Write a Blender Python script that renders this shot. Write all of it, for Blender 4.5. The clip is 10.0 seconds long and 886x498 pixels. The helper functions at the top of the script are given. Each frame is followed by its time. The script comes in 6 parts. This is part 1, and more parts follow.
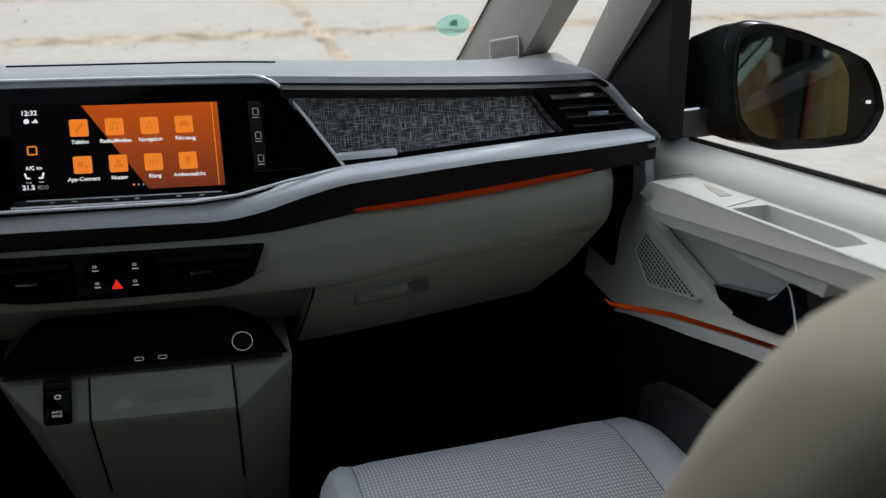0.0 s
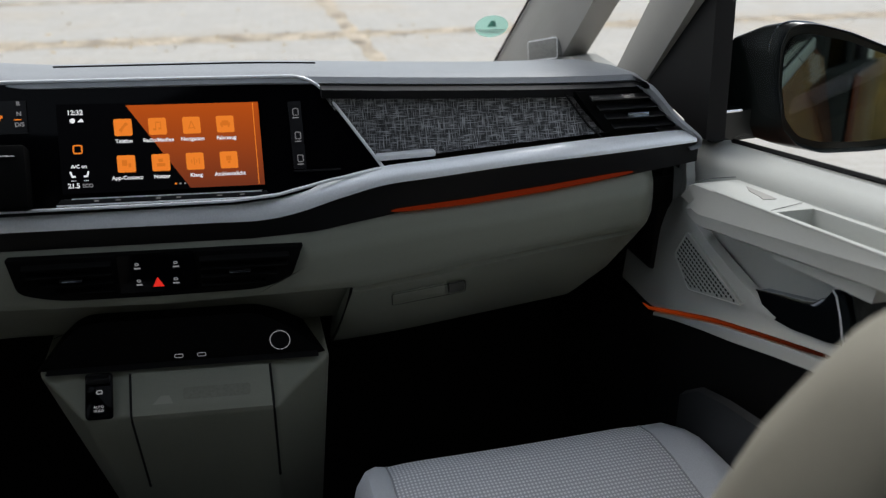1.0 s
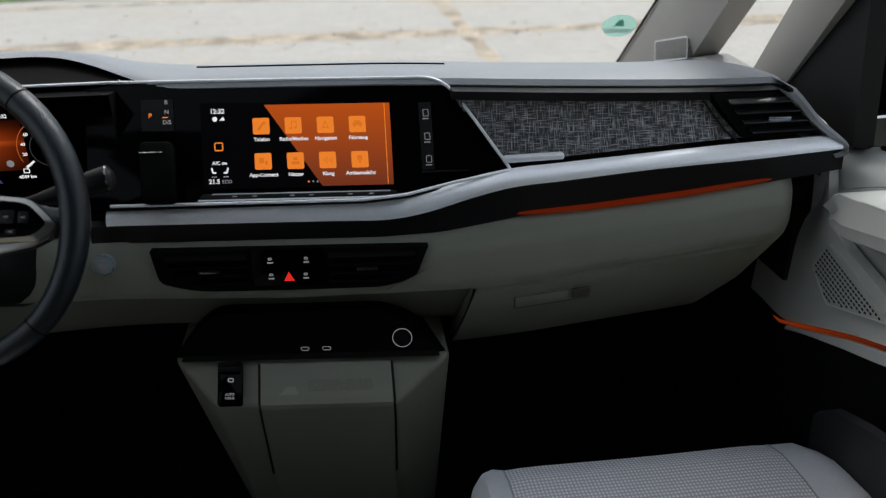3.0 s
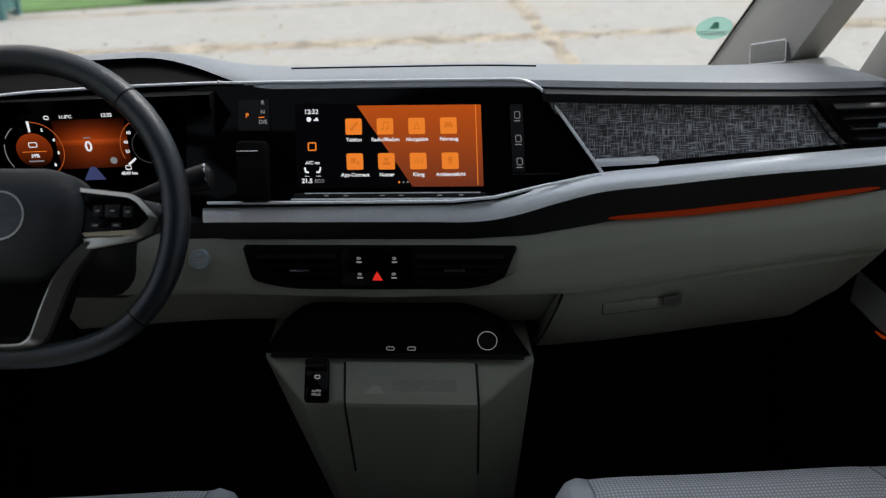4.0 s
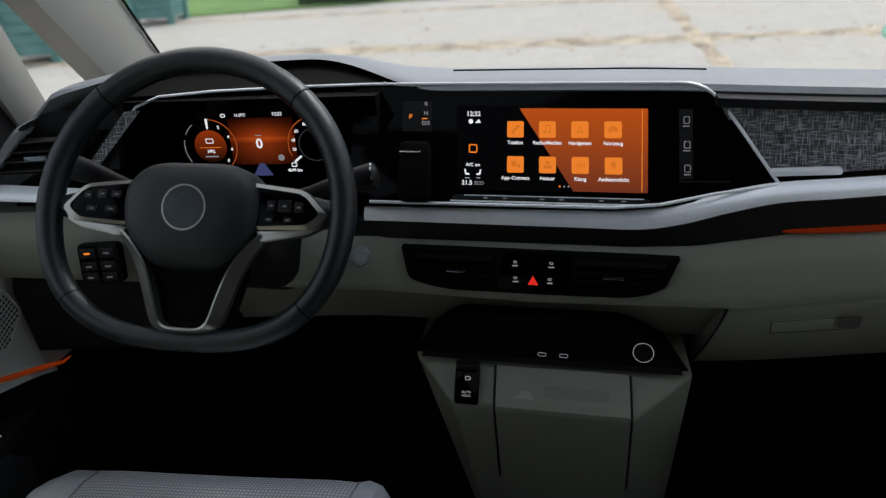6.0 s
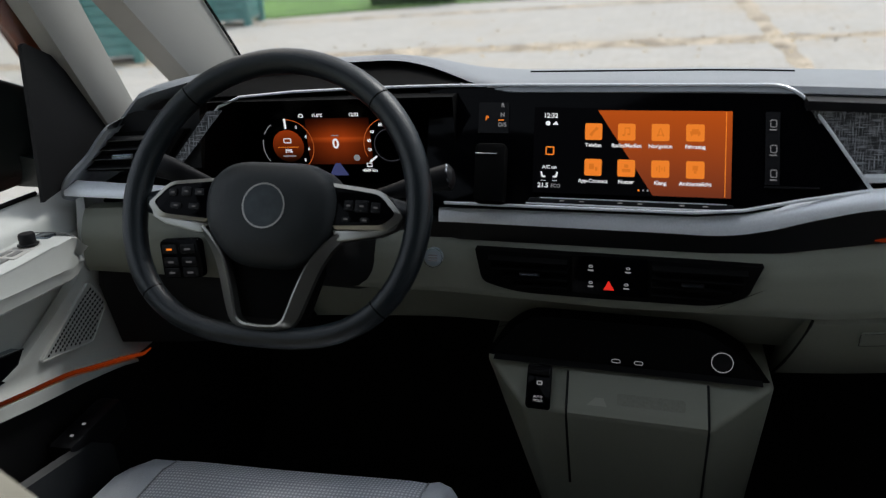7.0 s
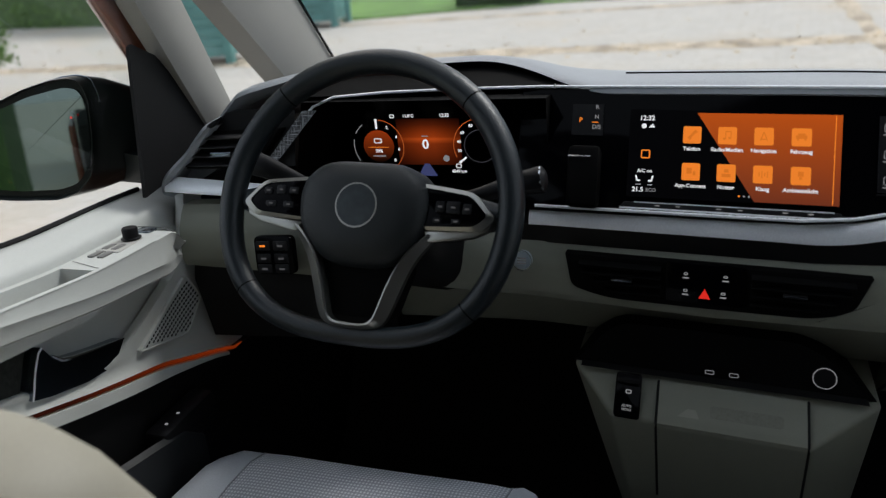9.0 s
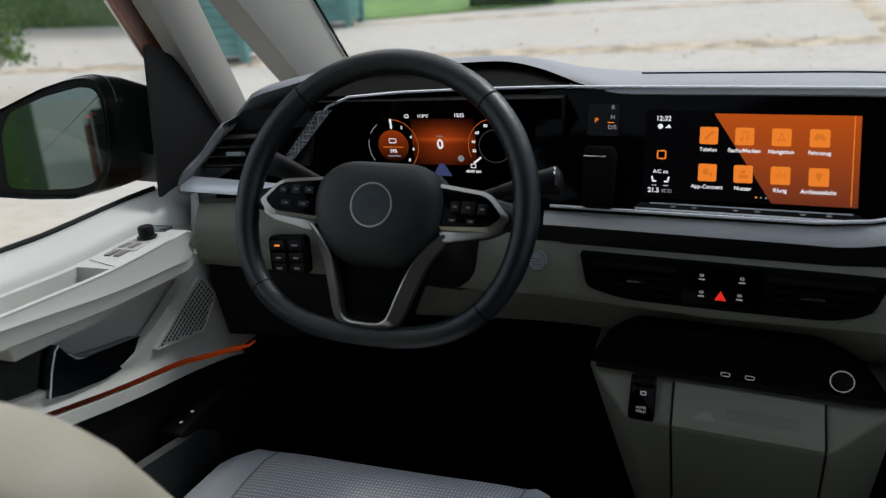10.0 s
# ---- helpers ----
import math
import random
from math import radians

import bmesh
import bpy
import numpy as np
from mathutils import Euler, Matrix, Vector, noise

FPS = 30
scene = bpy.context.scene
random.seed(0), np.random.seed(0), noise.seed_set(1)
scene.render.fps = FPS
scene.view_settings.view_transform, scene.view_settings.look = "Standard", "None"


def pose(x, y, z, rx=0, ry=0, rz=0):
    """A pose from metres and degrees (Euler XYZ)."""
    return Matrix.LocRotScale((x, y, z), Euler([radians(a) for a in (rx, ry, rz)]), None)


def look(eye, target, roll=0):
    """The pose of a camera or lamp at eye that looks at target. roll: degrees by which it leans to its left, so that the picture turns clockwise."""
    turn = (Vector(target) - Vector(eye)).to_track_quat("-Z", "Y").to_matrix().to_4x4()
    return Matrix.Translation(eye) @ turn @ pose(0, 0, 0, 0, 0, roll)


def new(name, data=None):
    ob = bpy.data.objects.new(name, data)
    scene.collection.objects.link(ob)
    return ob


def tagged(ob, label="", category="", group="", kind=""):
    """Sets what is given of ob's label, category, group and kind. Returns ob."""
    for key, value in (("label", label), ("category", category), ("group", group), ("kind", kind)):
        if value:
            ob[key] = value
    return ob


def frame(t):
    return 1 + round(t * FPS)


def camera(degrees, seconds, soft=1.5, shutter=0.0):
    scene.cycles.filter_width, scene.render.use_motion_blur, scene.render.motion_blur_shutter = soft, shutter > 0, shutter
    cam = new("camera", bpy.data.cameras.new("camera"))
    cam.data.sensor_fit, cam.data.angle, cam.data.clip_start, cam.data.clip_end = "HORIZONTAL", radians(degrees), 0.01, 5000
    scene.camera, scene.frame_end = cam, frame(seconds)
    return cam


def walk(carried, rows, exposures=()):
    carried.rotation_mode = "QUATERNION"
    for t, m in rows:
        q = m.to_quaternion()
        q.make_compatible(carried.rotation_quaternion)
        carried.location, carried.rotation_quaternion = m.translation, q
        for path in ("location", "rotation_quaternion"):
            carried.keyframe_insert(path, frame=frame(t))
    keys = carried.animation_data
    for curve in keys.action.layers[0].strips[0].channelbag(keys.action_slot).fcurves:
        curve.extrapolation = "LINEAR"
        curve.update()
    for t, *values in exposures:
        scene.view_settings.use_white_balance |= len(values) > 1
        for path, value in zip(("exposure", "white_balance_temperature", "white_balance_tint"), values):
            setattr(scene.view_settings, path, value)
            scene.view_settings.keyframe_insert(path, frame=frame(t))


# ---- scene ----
cam = camera(58.0, 10.0, soft=1.3)
PATH = [
    (0, (0.122, -0.043, 1.558), (0.664, 1.69, 0.719), 1.0),
    (0.5, (0.123, -0.042, 1.558), (0.635, 1.7, 0.719), 0.8),
    (1, (0.117, -0.039, 1.556), (0.58, 1.718, 0.72), 0.5),
    (1.5, (0.11, -0.035, 1.559), (0.527, 1.731, 0.717), 0.2),
    (2, (0.107, -0.031, 1.561), (0.456, 1.748, 0.716), -0.2),
    (3.5, (0.08, -0.024, 1.559), (0.206, 1.789, 0.723), -1.5),
    (4, (0.071, -0.021, 1.557), (0.101, 1.799, 0.729), -2.0),
    (4.5, (0.064, -0.019, 1.556), (0.019, 1.803, 0.732), -2.4),
    (5, (0.057, -0.016, 1.557), (-0.077, 1.802, 0.736), -3.0),
    (5.5, (0.047, -0.015, 1.557), (-0.169, 1.799, 0.742), -3.4),
    (7, (0.027, -0.011, 1.557), (-0.432, 1.766, 0.762), -4.7),
    (7.5, (0.022, -0.01, 1.557), (-0.505, 1.75, 0.767), -5.1),
    (8, (0.018, -0.009, 1.557), (-0.559, 1.738, 0.772), -5.3),
    (8.5, (0.014, -0.008, 1.557), (-0.604, 1.726, 0.776), -5.6),
    (9, (0.011, -0.008, 1.557), (-0.635, 1.718, 0.78), -5.7),
    (9.5, (0.009, -0.008, 1.557), (-0.656, 1.711, 0.782), -5.8),
    (10, (0.008, -0.008, 1.557), (-0.667, 1.708, 0.783), -5.8),
]
cam.data.dof.use_dof = True
cam.data.dof.focus_distance, cam.data.dof.aperture_fstop = 1.12, 4.2
walk(cam, [(t, look(eye, target, roll)) for t, eye, target, roll in PATH])

# ---- world and light ----
world = bpy.data.worlds.new("world")
scene.world = world
world.use_nodes = True
wn = world.node_tree
sky = wn.nodes.new("ShaderNodeTexSky")
sky.sky_type, sky.sun_disc = "NISHITA", False
sky.sun_elevation, sky.sun_rotation, sky.dust_density, sky.air_density = radians(48), radians(-40), 4.0, 1.0
soft_sky = wn.nodes.new("ShaderNodeMixRGB")
soft_sky.inputs[0].default_value = 0.6
soft_sky.inputs[2].default_value = (7.9, 8.5, 9.3, 1)
wn.links.new(sky.outputs[0], soft_sky.inputs[1])
wn.links.new(soft_sky.outputs[0], wn.nodes["Background"].inputs[0])
wn.nodes["Background"].inputs[1].default_value = 0.134
sun = new("sun", bpy.data.lights.new("sun", "SUN"))
sun.data.energy, sun.data.angle, sun.data.color = 2.1, radians(14), (1.0, 0.99, 0.965)
sun.matrix_world = look((4, 6, 8), (0, 0, 0))


# ---- materials ----
def material(name, colour, rough=0.5, metal=0.0, grain=0.0, scale=300.0, bump=0.0, blotch=0.0, blotch_scale=6.0, spec=0.5, coat=0.0):
    m = bpy.data.materials.new(name)
    m.use_nodes = True
    n, l = m.node_tree.nodes, m.node_tree.links
    b = n["Principled BSDF"]
    b.inputs["Roughness"].default_value, b.inputs["Metallic"].default_value = rough, metal
    b.inputs["Specular IOR Level"].default_value = spec
    b.inputs["Coat Weight"].default_value = coat
    b.inputs["Base Color"].default_value = (*colour, 1)
    co = n.new("ShaderNodeTexCoord")
    last = None
    for amount, sc, detail in ((grain, scale, 3.0), (blotch, blotch_scale, 5.0)):
        if amount:
            t = n.new("ShaderNodeTexNoise")
            t.inputs["Scale"].default_value, t.inputs["Detail"].default_value = sc, detail
            l.new(co.outputs["Object"], t.inputs["Vector"])
            r = n.new("ShaderNodeMapRange")
            r.inputs[1].default_value, r.inputs[2].default_value = 0.3, 0.7
            r.inputs[3].default_value, r.inputs[4].default_value = 1 - amount, 1 + amount
            l.new(t.outputs["Fac"], r.inputs[0])
            mx = n.new("ShaderNodeMixRGB")
            mx.blend_type, mx.inputs[0].default_value = "MULTIPLY", 1.0
            if last:
                l.new(last, mx.inputs[1])
            else:
                mx.inputs[1].default_value = (*colour, 1)
            l.new(r.outputs[0], mx.inputs[2])
            last = mx.outputs[0]
    if last:
        l.new(last, b.inputs["Base Color"])
    if bump:
        t = n.new("ShaderNodeTexNoise")
        t.inputs["Scale"].default_value, t.inputs["Detail"].default_value = scale, 4.0
        l.new(co.outputs["Object"], t.inputs["Vector"])
        bp = n.new("ShaderNodeBump")
        bp.inputs["Strength"].default_value, bp.inputs["Distance"].default_value = bump, 0.001
        l.new(t.outputs["Fac"], bp.inputs["Height"])
        l.new(bp.outputs[0], b.inputs["Normal"])
    return m


def glowing(name, colour, strength=1.0):
    m = bpy.data.materials.new(name)
    m.use_nodes = True
    b = m.node_tree.nodes["Principled BSDF"]
    b.inputs["Base Color"].default_value = (0.002, 0.002, 0.002, 1)
    b.inputs["Roughness"].default_value = 0.25
    b.inputs["Specular IOR Level"].default_value = 0.03
    b.inputs["Emission Color"].default_value = (*colour, 1)
    b.inputs["Emission Strength"].default_value = strength
    return m


def clear_glass(name, tint=(0.97, 0.985, 0.98), gloss=0.035):
    m = bpy.data.materials.new(name)
    m.use_nodes = True
    n, l = m.node_tree.nodes, m.node_tree.links
    tr, gl, mix = n.new("ShaderNodeBsdfTransparent"), n.new("ShaderNodeBsdfGlossy"), n.new("ShaderNodeMixShader")
    tr.inputs[0].default_value = (*tint, 1)
    gl.inputs["Roughness"].default_value = 0.01
    mix.inputs[0].default_value = gloss
    l.new(tr.outputs[0], mix.inputs[1])
    l.new(gl.outputs[0], mix.inputs[2])
    l.new(mix.outputs[0], n["Material Output"].inputs[0])
    return m


# dash cream far below the door's: the cabin's shade is put into its colour
CREAM_SHADED = material("shaded_cream_plastic", (0.195, 0.202, 0.162), 0.55, grain=0.05, scale=900, bump=0.35, blotch=0.04)
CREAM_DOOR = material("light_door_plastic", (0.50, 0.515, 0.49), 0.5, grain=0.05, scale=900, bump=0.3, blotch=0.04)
PILLAR = material("pillar_plastic", (0.30, 0.29, 0.265), 0.6, grain=0.05, scale=800, bump=0.2, blotch=0.05)
PAD = material("soft_dash_pad", (0.27, 0.285, 0.305), 0.42, grain=0.1, scale=1200, bump=0.5, blotch=0.08)
BLACK = material("black_plastic", (0.006, 0.006, 0.0065), 0.65, grain=0.2, scale=700, bump=0.3, spec=0.2)
GLOSS = material("gloss_black", (0.0016, 0.0016, 0.0022), 0.08, spec=0.05)
SATIN = material("satin_black", (0.006, 0.006, 0.007), 0.45, spec=0.2)
CARPET = material("black_carpet", (0.008, 0.008, 0.008), 0.95, grain=0.4, scale=500, bump=0.8)
SILVER = material("brushed_silver", (0.88, 0.91, 0.95), 0.28, 0.2, grain=0.05, scale=500)
CHROME = material("chrome", (0.75, 0.76, 0.78), 0.12, 1.0)
DARK_CHROME = material("dark_chrome", (0.20, 0.24, 0.29), 0.24, 1.0)
TRIM = material("spoke_satin_chrome", (0.33, 0.325, 0.30), 0.28, 0.9)
START = material("start_blue_grey", (0.24, 0.29, 0.33), 0.35)
DEEP = material("deep_black_rubber", (0.003, 0.003, 0.003), 0.75, spec=0.05)
POCKET = material("slate_pocket_plastic", (0.014, 0.016, 0.018), 0.5, grain=0.12, scale=800, bump=0.3)
SLAT = material("slat_plastic", (0.010, 0.010, 0.011), 0.35)
LEATHER = material("wheel_leather", (0.005, 0.0095, 0.0125), 0.36, spec=0.5, grain=0.15, scale=600, bump=0.5)
HUB = material("hub_cover_plastic", (0.007, 0.010, 0.0115), 0.5, spec=0.4, grain=0.12, scale=900, bump=0.5)
SEAT_SIDE = material("grey_seat_leather", (0.55, 0.58, 0.63), 0.55, grain=0.06, scale=500, bump=0.4, blotch=0.05)
SEAT_SEAM = material("seat_seam_thread", (0.30, 0.315, 0.345), 0.7)
SEAT_BACK = material("beige_seat_shell", (0.33, 0.31, 0.25), 0.6, grain=0.05, scale=500, blotch=0.06)
COPPER = material("copper_paint", (0.16, 0.045, 0.02), 0.25, 0.5, coat=0.6)
BODY_DARK = material("mirror_black_paint", (0.004, 0.007, 0.0065), 0.3, spec=0.3)
MIRROR = material("mirror_glass", (0.17, 0.22, 0.205), 0.02, 1.0)
HEADLINER = material("headliner", (0.03, 0.03, 0.03), 0.95, spec=0.1, grain=0.08, scale=700)
ORANGE_LINE = glowing("ambient_orange", (0.62, 0.060, 0.010), 0.14)
SWITCH = material("switch_grey", (0.13, 0.13, 0.125), 0.4)
NICHE = material("woven_niche", (0.012, 0.014, 0.012), 0.8, grain=0.7, scale=160, bump=0.8)
WHITE_GLOW = glowing("white_glow", (0.8, 0.81, 0.84), 0.95)
GREY_GLOW = glowing("grey_glow", (0.5, 0.5, 0.52), 0.4)
ICON = glowing("icon_orange", (0.85, 0.22, 0.025), 0.95)
ARC = glowing("dial_arc_orange", (0.62, 0.13, 0.03), 0.7)
ICON_DARK = glowing("icon_mark", (0.72, 0.175, 0.018), 0.9)
RED_GLOW = glowing("hazard_red", (0.8, 0.03, 0.02), 0.8)
DIM_SIGN = glowing("dim_sign", (0.4, 0.4, 0.42), 0.14)
BLUE_GLOW = glowing("cluster_blue", (0.05, 0.06, 0.16), 0.8)
GLASS = clear_glass("window_glass")
WHITE_MARK = material("white_mark", (0.55, 0.55, 0.55), 0.5)


def screen_orange(name, low, high, axis, lo, hi):
    """A lit area whose glow runs evenly from one colour to another."""
    m = glowing(name, high, 0.9)
    n, l = m.node_tree.nodes, m.node_tree.links
    co, sp, mr, ramp = n.new("ShaderNodeTexCoord"), n.new("ShaderNodeSeparateXYZ"), n.new("ShaderNodeMapRange"), n.new("ShaderNodeValToRGB")
    l.new(co.outputs["Object"], sp.inputs[0])
    l.new(sp.outputs[axis], mr.inputs[0])
    mr.inputs[1].default_value, mr.inputs[2].default_value = lo, hi
    l.new(mr.outputs[0], ramp.inputs[0])
    ramp.color_ramp.elements[0].color, ramp.color_ramp.elements[1].color = (*low, 1), (*high, 1)
    l.new(ramp.outputs[0], n["Principled BSDF"].inputs["Emission Color"])
    return m


SCREEN_ORANGE = screen_orange("screen_orange", (0.15, 0.032, 0.014), (0.47, 0.078, 0.008), "Z", 1.205, 1.297)
DOOR_LINE = screen_orange("door_light_line", (0.10, 0.014, 0.004), (0.62, 0.075, 0.010), "Y", 0.62, 0.92)
DOOR_LINE.node_tree.nodes["Principled BSDF"].inputs["Emission Strength"].default_value = 0.22


def cluster_glow(name):
    """The speed field: a glowing horizon that fades upwards, brown below it."""
    m = glowing(name, (0.6, 0.08, 0.01), 0.68)
    n, l = m.node_tree.nodes, m.node_tree.links
    co, sp, up, ramp = n.new("ShaderNodeTexCoord"), n.new("ShaderNodeSeparateXYZ"), n.new("ShaderNodeMapRange"), n.new("ShaderNodeValToRGB")
    l.new(co.outputs["Object"], sp.inputs[0])
    l.new(sp.outputs["Z"], up.inputs[0])
    up.inputs[1].default_value, up.inputs[2].default_value = 1.192, 1.268
    l.new(up.outputs[0], ramp.inputs[0])
    e = ramp.color_ramp.elements
    e[0].color, e[1].color = (0.06, 0.010, 0.003, 1), (0.012, 0.003, 0.001, 1)
    for at, c in ((0.45, (0.26, 0.035, 0.006, 1)), (0.55, (0.60, 0.085, 0.012, 1)), (0.59, (0.38, 0.05, 0.007, 1)), (0.85, (0.10, 0.014, 0.003, 1))):
        e.new(at).color = c
    side, fall, mul = n.new("ShaderNodeMath"), n.new("ShaderNodeMapRange"), n.new("ShaderNodeMixRGB")
    side.operation = "ADD"
    side.inputs[1].default_value = 0.4185
    l.new(sp.outputs["X"], side.inputs[0])
    away = n.new("ShaderNodeMath")
    away.operation = "ABSOLUTE"
    l.new(side.outputs[0], away.inputs[0])
    fall.inputs[1].default_value, fall.inputs[2].default_value, fall.inputs[3].default_value, fall.inputs[4].default_value = 0.01, 0.056, 1.0, 0.25
    l.new(away.outputs[0], fall.inputs[0])
    mul.blend_type, mul.inputs[0].default_value = "MULTIPLY", 1.0
    l.new(ramp.outputs[0], mul.inputs[1])
    l.new(fall.outputs[0], mul.inputs[2])
    l.new(mul.outputs[0], n["Principled BSDF"].inputs["Emission Color"])
    return m


CLUSTER_ORANGE = cluster_glow("cluster_orange")


def woven(name, dark, light, sx, sy):
    """Cross-hatched fabric of long thin threads."""
    m = material(name, dark, 0.7)
    n, l = m.node_tree.nodes, m.node_tree.links
    co = n.new("ShaderNodeTexCoord")
    outs = []
    for scale in ((sx, 1, sy), (sy, 1, sx)):
        mp = n.new("ShaderNodeMapping")
        mp.inputs["Scale"].default_value = scale
        t = n.new("ShaderNodeTexNoise")
        t.inputs["Scale"].default_value, t.inputs["Detail"].default_value = 1.0, 1.5
        l.new(co.outputs["Object"], mp.inputs[0])
        l.new(mp.outputs[0], t.inputs["Vector"])
        outs.append(t.outputs["Fac"])
    mx = n.new("ShaderNodeMath")
    mx.operation = "MAXIMUM"
    l.new(outs[0], mx.inputs[0])
    l.new(outs[1], mx.inputs[1])
    ramp = n.new("ShaderNodeValToRGB")
    ramp.color_ramp.elements[0].position, ramp.color_ramp.elements[1].position = 0.5, 0.74
    ramp.color_ramp.elements[0].color, ramp.color_ramp.elements[1].color = (*dark, 1), (*light, 1)
    l.new(mx.outputs[0], ramp.inputs[0])
    b = n["Principled BSDF"]
    l.new(ramp.outputs[0], b.inputs["Base Color"])
    bp = n.new("ShaderNodeBump")
    bp.inputs["Strength"].default_value, bp.inputs["Distance"].default_value = 0.4, 0.001
    l.new(mx.outputs[0], bp.inputs["Height"])
    l.new(bp.outputs[0], b.inputs["Normal"])
    return m


FABRIC = woven("woven_trim", (0.028, 0.029, 0.031), (0.50, 0.51, 0.53), 55, 680)


def dotted(name, base, dot, scale):
    """Seat cloth with a small regular weave of pale dots."""
    m = material(name, base, 0.85)
    n, l = m.node_tree.nodes, m.node_tree.links
    co, mp, v, ramp = n.new("ShaderNodeTexCoord"), n.new("ShaderNodeMapping"), n.new("ShaderNodeTexVoronoi"), n.new("ShaderNodeValToRGB")
    mp.inputs["Scale"].default_value = (scale, scale * 0.8, 0.01)
    v.inputs["Scale"].default_value, v.inputs["Randomness"].default_value = 1.0, 0.05
    l.new(co.outputs["Object"], mp.inputs[0])
    l.new(mp.outputs[0], v.inputs["Vector"])
    l.new(v.outputs["Distance"], ramp.inputs[0])
    ramp.color_ramp.elements[0].position, ramp.color_ramp.elements[1].position = 0.2, 0.42
    ramp.color_ramp.elements[0].color, ramp.color_ramp.elements[1].color = (*dot, 1), (*base, 1)
    b = n["Principled BSDF"]
    l.new(ramp.outputs[0], b.inputs["Base Color"])
    bp = n.new("ShaderNodeBump")
    bp.inputs["Strength"].default_value, bp.inputs["Distance"].default_value = 0.5, 0.001
    bp.invert = True
    l.new(v.outputs["Distance"], bp.inputs["Height"])
    l.new(bp.outputs[0], b.inputs["Normal"])
    return m


SEAT_CLOTH = dotted("dotted_seat_cloth", (0.42, 0.44, 0.49), (0.80, 0.81, 0.85), 205)


# ---- building helpers ----
def bow(x):
    """The dashboard's plan: its middle turns a little towards the driver."""
    return sum(np.interp(x + d, (-0.75, -0.25, 0.3, 0.75), (-0.03, 0.025, -0.03, -0.03)) for d in (-0.05, -0.025, 0, 0.025, 0.05)) / 5


def part(name, bm, mat, parent=None, label="", warp=False, smooth=True):
    """Links a bmesh as one mesh object, under a thing or a part if one is given."""
    if warp:
        for v in bm.verts:
            v.co.y += bow(v.co.x)
    bmesh.ops.recalc_face_normals(bm, faces=bm.faces)
    me = bpy.data.meshes.new(name)
    bm.to_mesh(me)
    bm.free()
    me.materials.append(mat)
    if smooth:
        for p in me.polygons:
            p.use_smooth = True
        me.set_sharp_from_angle(angle=radians(38))
    ob = new(name, me)
    if parent:
        ob.parent = parent
    if label:
        tagged(ob, label)
    return ob


def thing(name, label, category, group="", kind=""):
    return tagged(new(name), label, category, group, kind)


def grid(f, nu, nv, bm=None):
    """A sheet from f(u, v), u and v from 0 to 1."""
    bm = bm or bmesh.new()
    vs = [[bm.verts.new(f(i / nu, j / nv)) for j in range(nv + 1)] for i in range(nu + 1)]
    for i in range(nu):
        for j in range(nv):
            bm.faces.new((vs[i][j], vs[i + 1][j], vs[i + 1][j + 1], vs[i][j + 1]))
    return bm


def loft(rings, closed=True, caps=True, bm=None):
    """Skin over rings of equally many points."""
    bm = bm or bmesh.new()
    vs = [[bm.verts.new(p) for p in r] for r in rings]
    n = len(rings[0])
    for a, b in zip(vs, vs[1:]):
        for i in range(n if closed else n - 1):
            j = (i + 1) % n
            bm.faces.new((a[i], a[j], b[j], b[i]))
    if caps and closed:
        bm.faces.new(vs[0])
        bm.faces.new(vs[-1])
    return bm


def block(cx, cy, cz, sx, sy, sz, bevel=0.003, m=None, segments=2):
    bm = bmesh.new()
    bmesh.ops.create_cube(bm, size=1)
    for v in bm.verts:
        v.co = Vector((v.co.x * sx, v.co.y * sy, v.co.z * sz))
    if bevel:
        bmesh.ops.bevel(bm, geom=list(bm.edges), offset=bevel, segments=segments, affect="EDGES", profile=0.5)
    bmesh.ops.transform(bm, matrix=Matrix.Translation((cx, cy, cz)) @ (m or Matrix()), verts=bm.verts)
    return bm


def plate(points, depth, m=None, bevel=0.0):
    """A flat plate: outline in local x, y; its face at z = 0 and its back at -depth; placed by m."""
    bm = bmesh.new()
    front = [bm.verts.new((x, y, 0)) for x, y in points]
    back = [bm.verts.new((x, y, -depth)) for x, y in points]
    top = bm.faces.new(front)
    bm.faces.new(list(reversed(back)))
    n = len(points)
    for i in range(n):
        bm.faces.new((front[i], back[i], back[(i + 1) % n], front[(i + 1) % n]))
    if bevel:
        bmesh.ops.bevel(bm, geom=list(top.edges), offset=bevel, segments=2, affect="EDGES", profile=0.5)
    if m:
        bmesh.ops.transform(bm, matrix=m, verts=bm.verts)
    return bm


def rounded(w, h, r, n=4):
    """A rounded rectangle round the origin."""
    pts = []
    for cx, cy, a0 in ((w / 2 - r, h / 2 - r, 0), (-w / 2 + r, h / 2 - r, 90), (-w / 2 + r, -h / 2 + r, 180), (w / 2 - r, -h / 2 + r, 270)):
        for i in range(n + 1):
            a = radians(a0 + 90 * i / n)
            pts.append((cx + r * math.cos(a), cy + r * math.sin(a)))
    return pts


def circle(r, n=32, cx=0.0, cy=0.0):
    return [(cx + r * math.cos(2 * math.pi * i / n), cy + r * math.sin(2 * math.pi * i / n)) for i in range(n)]


